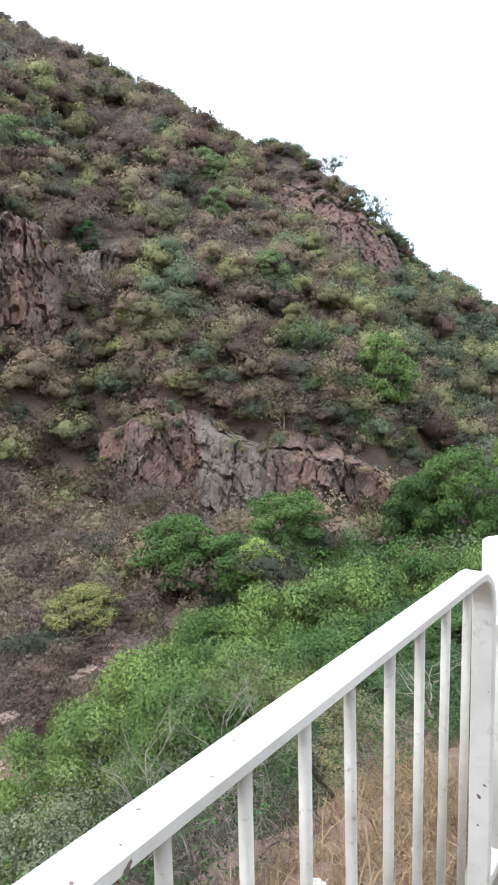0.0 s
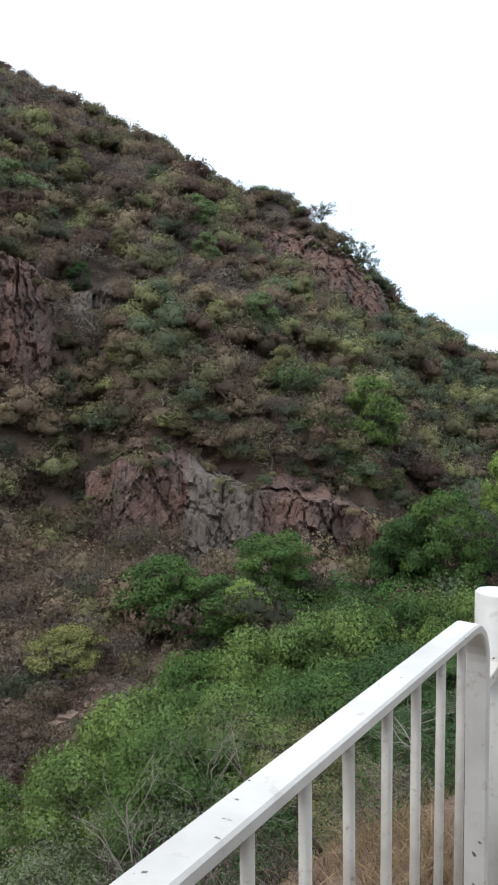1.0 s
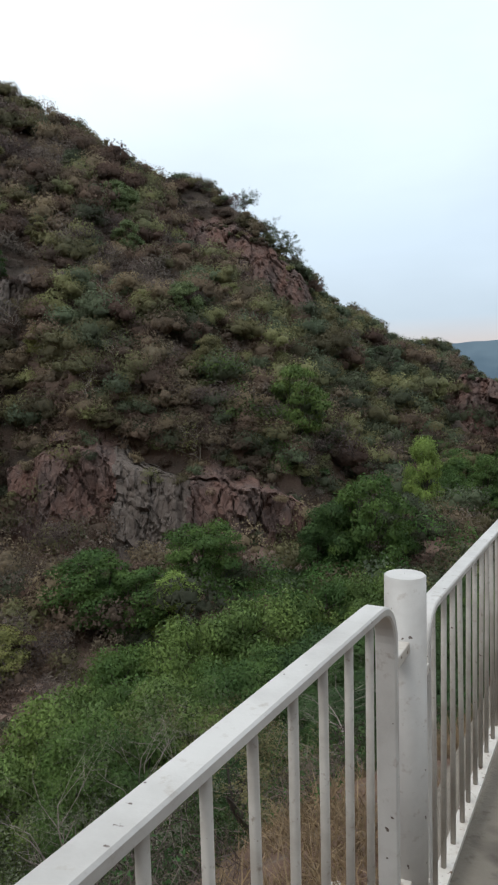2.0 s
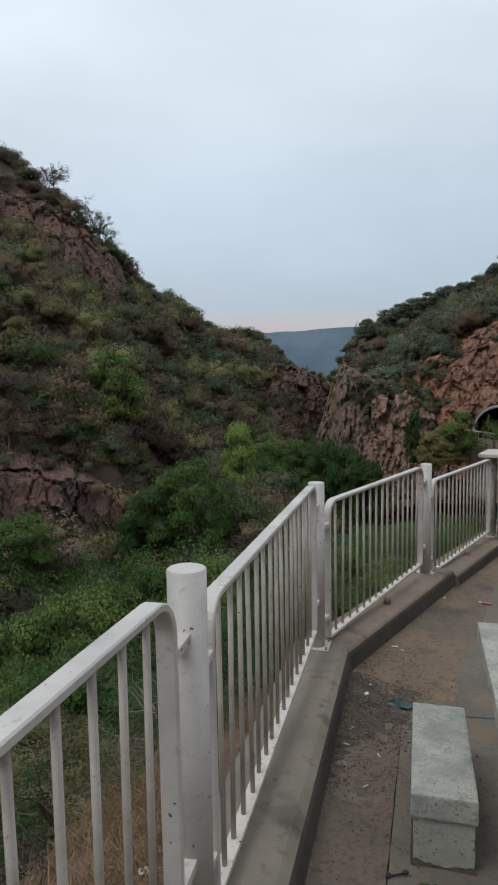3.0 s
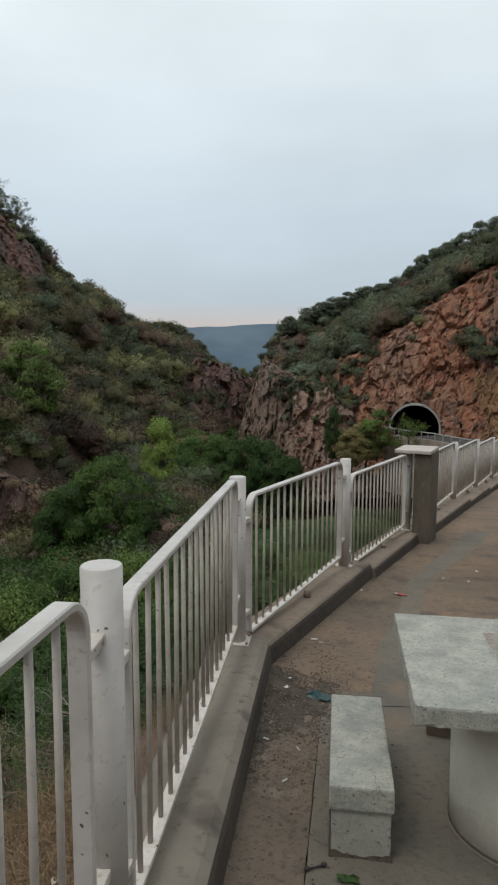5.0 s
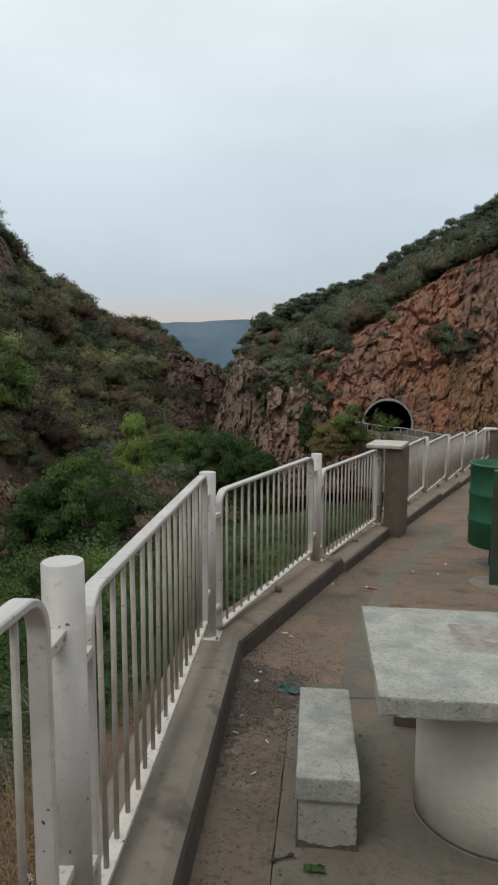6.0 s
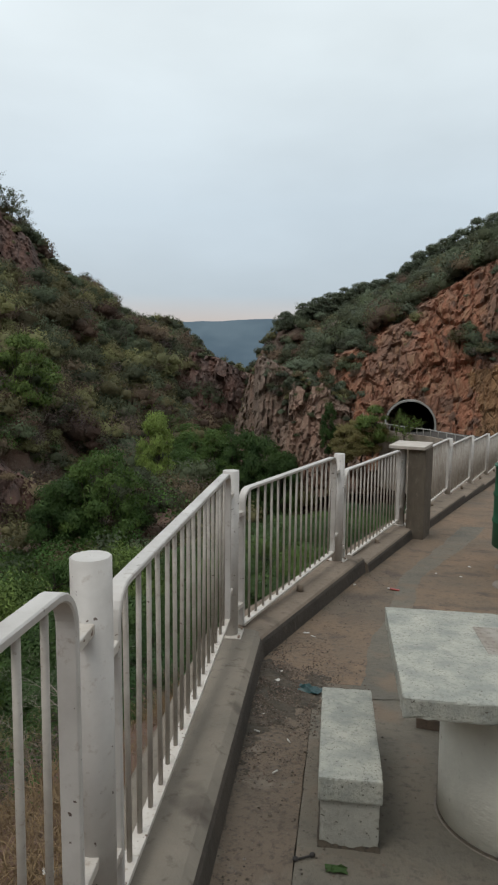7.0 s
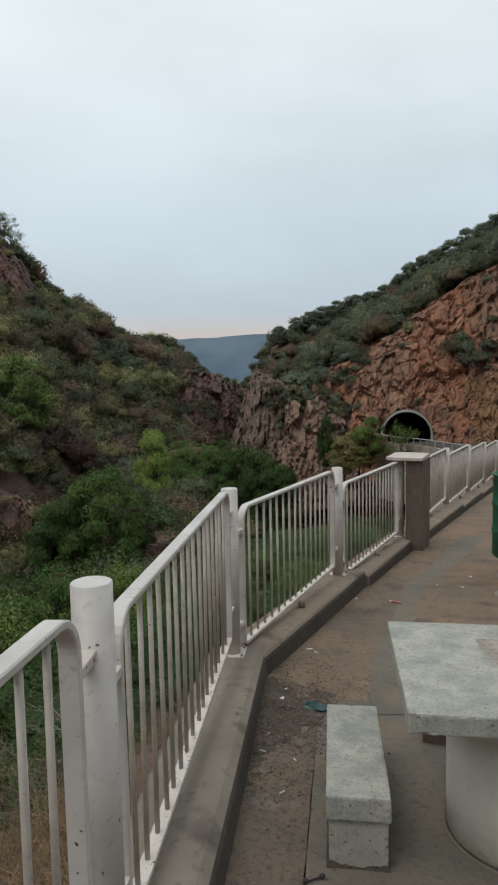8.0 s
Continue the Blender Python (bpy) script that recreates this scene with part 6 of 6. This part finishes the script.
    shoulder = [(eb, rng.uniform(np.interp(eb, [4.6, 8, 10, 11.5], [-1.6, -2.6, -1.2, 1.4]), np.interp(eb, [4.6, 12], [0.5, 3.6])), 1.0) for eb in rng.uniform(4.7, 11.5, 70)]
    shoulder += [(19.0 + rng.normal() * 0.5, 1.7 + rng.normal() * 0.7, 1.15) for _ in range(12)] + [(20.8 + rng.normal() * 0.5, 0.7 + rng.normal() * 0.6, 1.1) for _ in range(9)] + [(rng.uniform(12, 24), rng.uniform(0, 6), 0.6) for _ in range(7)]
    shoulder = [(wall, *o) for o in shoulder]
    for eb in rng.uniform(0.6, 9.5, 80):
        shoulder.append((EDGES[-2][2], eb, rng.uniform(np.interp(eb, [0.6, 4, 9], [-2.2, -3.4, -3.6]), np.interp(eb, [0.6, 1.3, 3, 9], [-0.8, 0.4, 0.2, -1.8])), 0.75))
    for eb in rng.uniform(-1.2, 0.9, 26):
        shoulder.append((EDGES[-2][2], eb, rng.uniform(-8.0, np.interp(eb, [-1.2, -0.4, 0.9], [-6.5, -4.5, -1.0])), 0.6))
    for face, eb, dip, k in shoulder:
        ox, oy, oz = on_face(face, eb, dip)
        b, r = np.append(b, eb), np.append(r, math.hypot(ox, oy))
        x, y, z = np.append(x, ox), np.append(y, oy), np.append(z, oz)
        rad = np.append(rad, rng.uniform(0.9, 1.9) * k)
    # some stand up as small trees over their neighbours
    tall = rng.uniform(size=len(b)) ** 2.0 * np.interp(np.where(b < 2, np.interp(b, L_BEAR, L_CREST), np.interp(b, R_BEAR, R_CREST)) - r, [2, 25], [0.0, 0.8])
    tall[-len(b) // 12:] *= 0.45
    edge = (b > -0.8) & (b < 2.2) & (r > 85)
    rad = np.where(edge, rad * 0.5, np.where((b > 2) & (r > np.interp(b, R_BEAR, R_CREST) - 35), np.minimum(rad, 2.6), rad))
    tall = np.where((b > -0.8) & (r > 80), 0, tall)
    spots = np.stack([x, y, z + (tall - 0.25) * rad], -1)
    patch = soft_noise(x * 0.06, y * 0.06, 8) + rng.normal(size=len(b)) * 0.22
    high = (r - 60) / 100
    kind = np.where(patch + 0.35 * high > 0.48, 3, np.where(patch + 0.25 * high > 0.26, 2, np.where(patch > -0.18, 1, 0)))
    kind = np.where((b > -22) & (rng.uniform(size=len(b)) < 0.6), rng.integers(2, 4, len(b)), kind)
    kind = np.where((b > 3) & (rng.uniform(size=len(b)) < 0.55), 3, kind)
    kind = np.where((b < -38) & (r < 62), rng.integers(0, 2, len(b)), kind)
    kind = np.where(rng.uniform(size=len(b)) < 0.25, rng.integers(1, 4, len(b)), kind)
    kind = np.where((b < -22) & (kind == 3) & (rng.uniform(size=len(b)) < 0.4), 1, kind)
    green = (r < 75) & (b > -25) & (rng.uniform(size=len(b)) < np.where(r < 56, 0.4, 0.1))
    kind = np.where(green, 4, kind)
    # part of the far right slope gets the leaves with painted haze
    hazy = ((b > 2) & (r > 80) & (rng.uniform(size=len(b)) < 0.4))
    kind = np.where(hazy, 5, kind)
    for k, (nm, lb, mt, slim, sz, per) in enumerate((
            ("dry_scrub", "leafless grey-brown scrub covering the hillside", M_TWIG, 0.20, 0.46, 380),
            ("brown_scrub", "dry brown bushes covering the hillside", M_L_BROWN, 0.8, 0.26, 600),
            ("olive_scrub", "olive bushes covering the hillside", M_L_OLIVE, 0.8, 0.26, 600),
            ("dull_green_scrub", "dull green bushes covering the hillside", M_L_SHADE, 0.8, 0.26, 600),
            ("green_scrub", "fresh green bushes along the gorge", M_L_MID, 0.8, 0.18, 460),
            ("grey_green_scrub", "grey-green bushes along the upper slopes, haze put into their colour", M_L_CREST, 0.8, 0.26, 600))):
        m = kind == k
        scrub(nm, lb, spots[m], rad[m], mt, per, sz * np.interp(r[m], [40, 70, 150], [0.75, 0.9, 1.2]), 500 + k, slim, inner=(80, 100, 100, 100, 80, 100)[k], cores=k not in (0, 4))
    # undergrowth on the near slope
    n = 4200
    x, y = rng.uniform(-22, 10, n), rng.uniform(0, 26, n)
    s = outside(x, y)
    ok = (s > 1.5) & (s < 18) & (rng.uniform(size=n) < np.interp(s, [3, 10, 18], [1, 0.7, 0.3])) & (np.abs(np.degrees(np.arctan2(x, y)) + 20) < 40)
    x, y, s = x[ok], y[ok], s[ok]
    rad = rng.uniform(0.45, 1.0, len(x)) * np.interp(s, [1.5, 3, 8, 18], [0.5, 0.95, 1.1, 1.4])
    leaf = np.interp(s, [1.5, 6, 18], [0.034, 0.065, 0.13])
    spots = np.stack([x, y, land(x, y) - 0.05], -1)
    pick = rng.uniform(size=len(x))
    a, b = pick < 0.62, pick >= 0.62
    scrub("undergrowth", "tangled green undergrowth on the near slope", spots[a], rad[a], M_L_DARK, 230, leaf[a] * 1.15, 611, lobes=5, inner=0, cores=False)
    scrub("dry_undergrowth", "tangled grey twigs on the near slope", spots[b], rad[b], M_TWIG, 200, leaf[b] * 7, 612, 0.05, lobes=4, inner=0, cores=False)


build_scrub()


def build_grass():
    """Dry grass on the ledge outside the railing."""
    rng = np.random.default_rng(9)
    n = 170000
    x, y = rng.uniform(-5, 3, n), rng.uniform(-0.5, 9, n)
    s = outside(x, y)
    p = np.interp(s, [0.15, 0.5, 1.5, 2.0, 2.6], [0.5, 1, 1, 0.4, 0]) * (0.15 + 0.85 * (rough_noise(x * 1.6, y * 1.6, 3, 31) > -0.08))
    ok = (s > 0.25) & (rng.uniform(size=n) < p)
    x, y = x[ok], y[ok]
    z = land(x, y)
    n = len(x)
    h = rng.gamma(3.0, 0.035, n).clip(0.03, 0.24)
    a = rng.uniform(0, 2 * math.pi, n)
    lean = rng.normal(size=(n, 2)) * 0.9 * h[:, None]
    base = np.stack([x, y, z - 0.02], -1)
    w = np.stack([np.cos(a), np.sin(a), np.zeros(n)], -1) * rng.uniform(0.002, 0.006, n)[:, None]
    mid = base + np.stack([lean[:, 0] * 0.35, lean[:, 1] * 0.35, h * 0.6], -1)
    tip = base + np.stack([lean[:, 0], lean[:, 1], h * 0.95], -1)
    v = np.stack([base - w, base + w, mid + w * 0.7, mid - w * 0.7, tip], 1).reshape(-1, 3)
    i = np.arange(n)[:, None] * 5
    f = np.concatenate([np.concatenate([i, i + 1, i + 2], 1), np.concatenate([i, i + 2, i + 3], 1), np.concatenate([i + 3, i + 2, i + 4], 1)], 0)
    tagged(raw("dry_grass", v, f, M_GRASS), "dry straw-coloured grass on the ledge below the railing", "grass", kind="stuff")


build_grass()


def build_backdrop():
    m = bpy.data.materials.new("hazy_blue_mountain")
    m.use_nodes = True
    n, l = m.node_tree.nodes, m.node_tree.links
    b = n["Principled BSDF"]
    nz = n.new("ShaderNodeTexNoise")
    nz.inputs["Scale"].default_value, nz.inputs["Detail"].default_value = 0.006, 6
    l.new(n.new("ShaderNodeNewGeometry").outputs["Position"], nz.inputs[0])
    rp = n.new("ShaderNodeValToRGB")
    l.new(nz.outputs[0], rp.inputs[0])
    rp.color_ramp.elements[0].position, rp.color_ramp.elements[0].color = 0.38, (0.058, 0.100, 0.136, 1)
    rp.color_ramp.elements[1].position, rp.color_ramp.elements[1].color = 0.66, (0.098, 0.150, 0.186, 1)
    # no haze in the air: its blue is painted on as a faint glow
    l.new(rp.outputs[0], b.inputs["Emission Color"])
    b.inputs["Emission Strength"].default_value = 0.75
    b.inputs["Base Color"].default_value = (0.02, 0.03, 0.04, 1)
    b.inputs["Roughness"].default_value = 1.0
    bear = np.arange(-60, 40, 0.25)
    lev = np.linspace(0, 1, 14)
    bb, vv = np.meshgrid(bear, lev)
    top = EYE + 1700 * np.tan(np.radians(3.62 + 0.12 * np.sin(bb * 0.45 + 1) + 0.12 * rough_noise(bb * 0.4, bb * 0 + 2, 4, 3)))
    r = 1250 + 450 * vv + 40 * rough_noise(bb * 0.6, vv * 4, 3, 6)
    z = -60 + (top + 60) * vv
    x, y = r * np.sin(np.radians(bb)), r * np.cos(np.radians(bb))
    k = np.arange(bb.size).reshape(bb.shape)
    f = np.stack([k[:-1, :-1], k[:-1, 1:], k[1:, 1:], k[1:, :-1]], -1).reshape(-1, 4)
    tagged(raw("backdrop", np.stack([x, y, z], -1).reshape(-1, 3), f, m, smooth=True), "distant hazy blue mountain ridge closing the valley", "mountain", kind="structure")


build_backdrop()


def build_bed_stones():
    """Boulders and cobbles of the dry gorge bed, as one mesh of rough blocks."""
    rng = np.random.default_rng(44)
    n = 520
    b, r = rng.uniform(-58, -42, n), rng.uniform(22, 36, n)
    x, y = r * np.sin(np.radians(b)), r * np.cos(np.radians(b))
    z = land(x, y)
    size = rng.gamma(1.6, 0.13, n).clip(0.08, 1.0)
    cube = np.array([(i, j, k) for i in (-1, 1) for j in (-1, 1) for k in (-1, 1)], dtype=float)
    quads = np.array([(0, 1, 3, 2), (4, 6, 7, 5), (0, 4, 5, 1), (2, 3, 7, 6), (0, 2, 6, 4), (1, 5, 7, 3)])
    v = cube[None] * rng.uniform(0.35, 0.6, (n, 8, 3)) * rng.uniform(0.6, 1.4, (n, 1, 3)) * size[:, None, None]
    a = rng.uniform(0, 2 * math.pi, n)
    c, t = np.cos(a)[:, None], np.sin(a)[:, None]
    v = np.stack([v[..., 0] * c - v[..., 1] * t + x[:, None], v[..., 0] * t + v[..., 1] * c + y[:, None], v[..., 2] * 0.7 + (z + size * 0.1)[:, None]], -1)
    f = (np.arange(n)[:, None, None] * 8 + quads).reshape(-1, 4)
    tagged(raw("bed_stones", v.reshape(-1, 3), f, M_ROCKBROWN), "grey boulders and cobbles in the dry gorge bed", "stones", kind="stuff")


build_bed_stones()
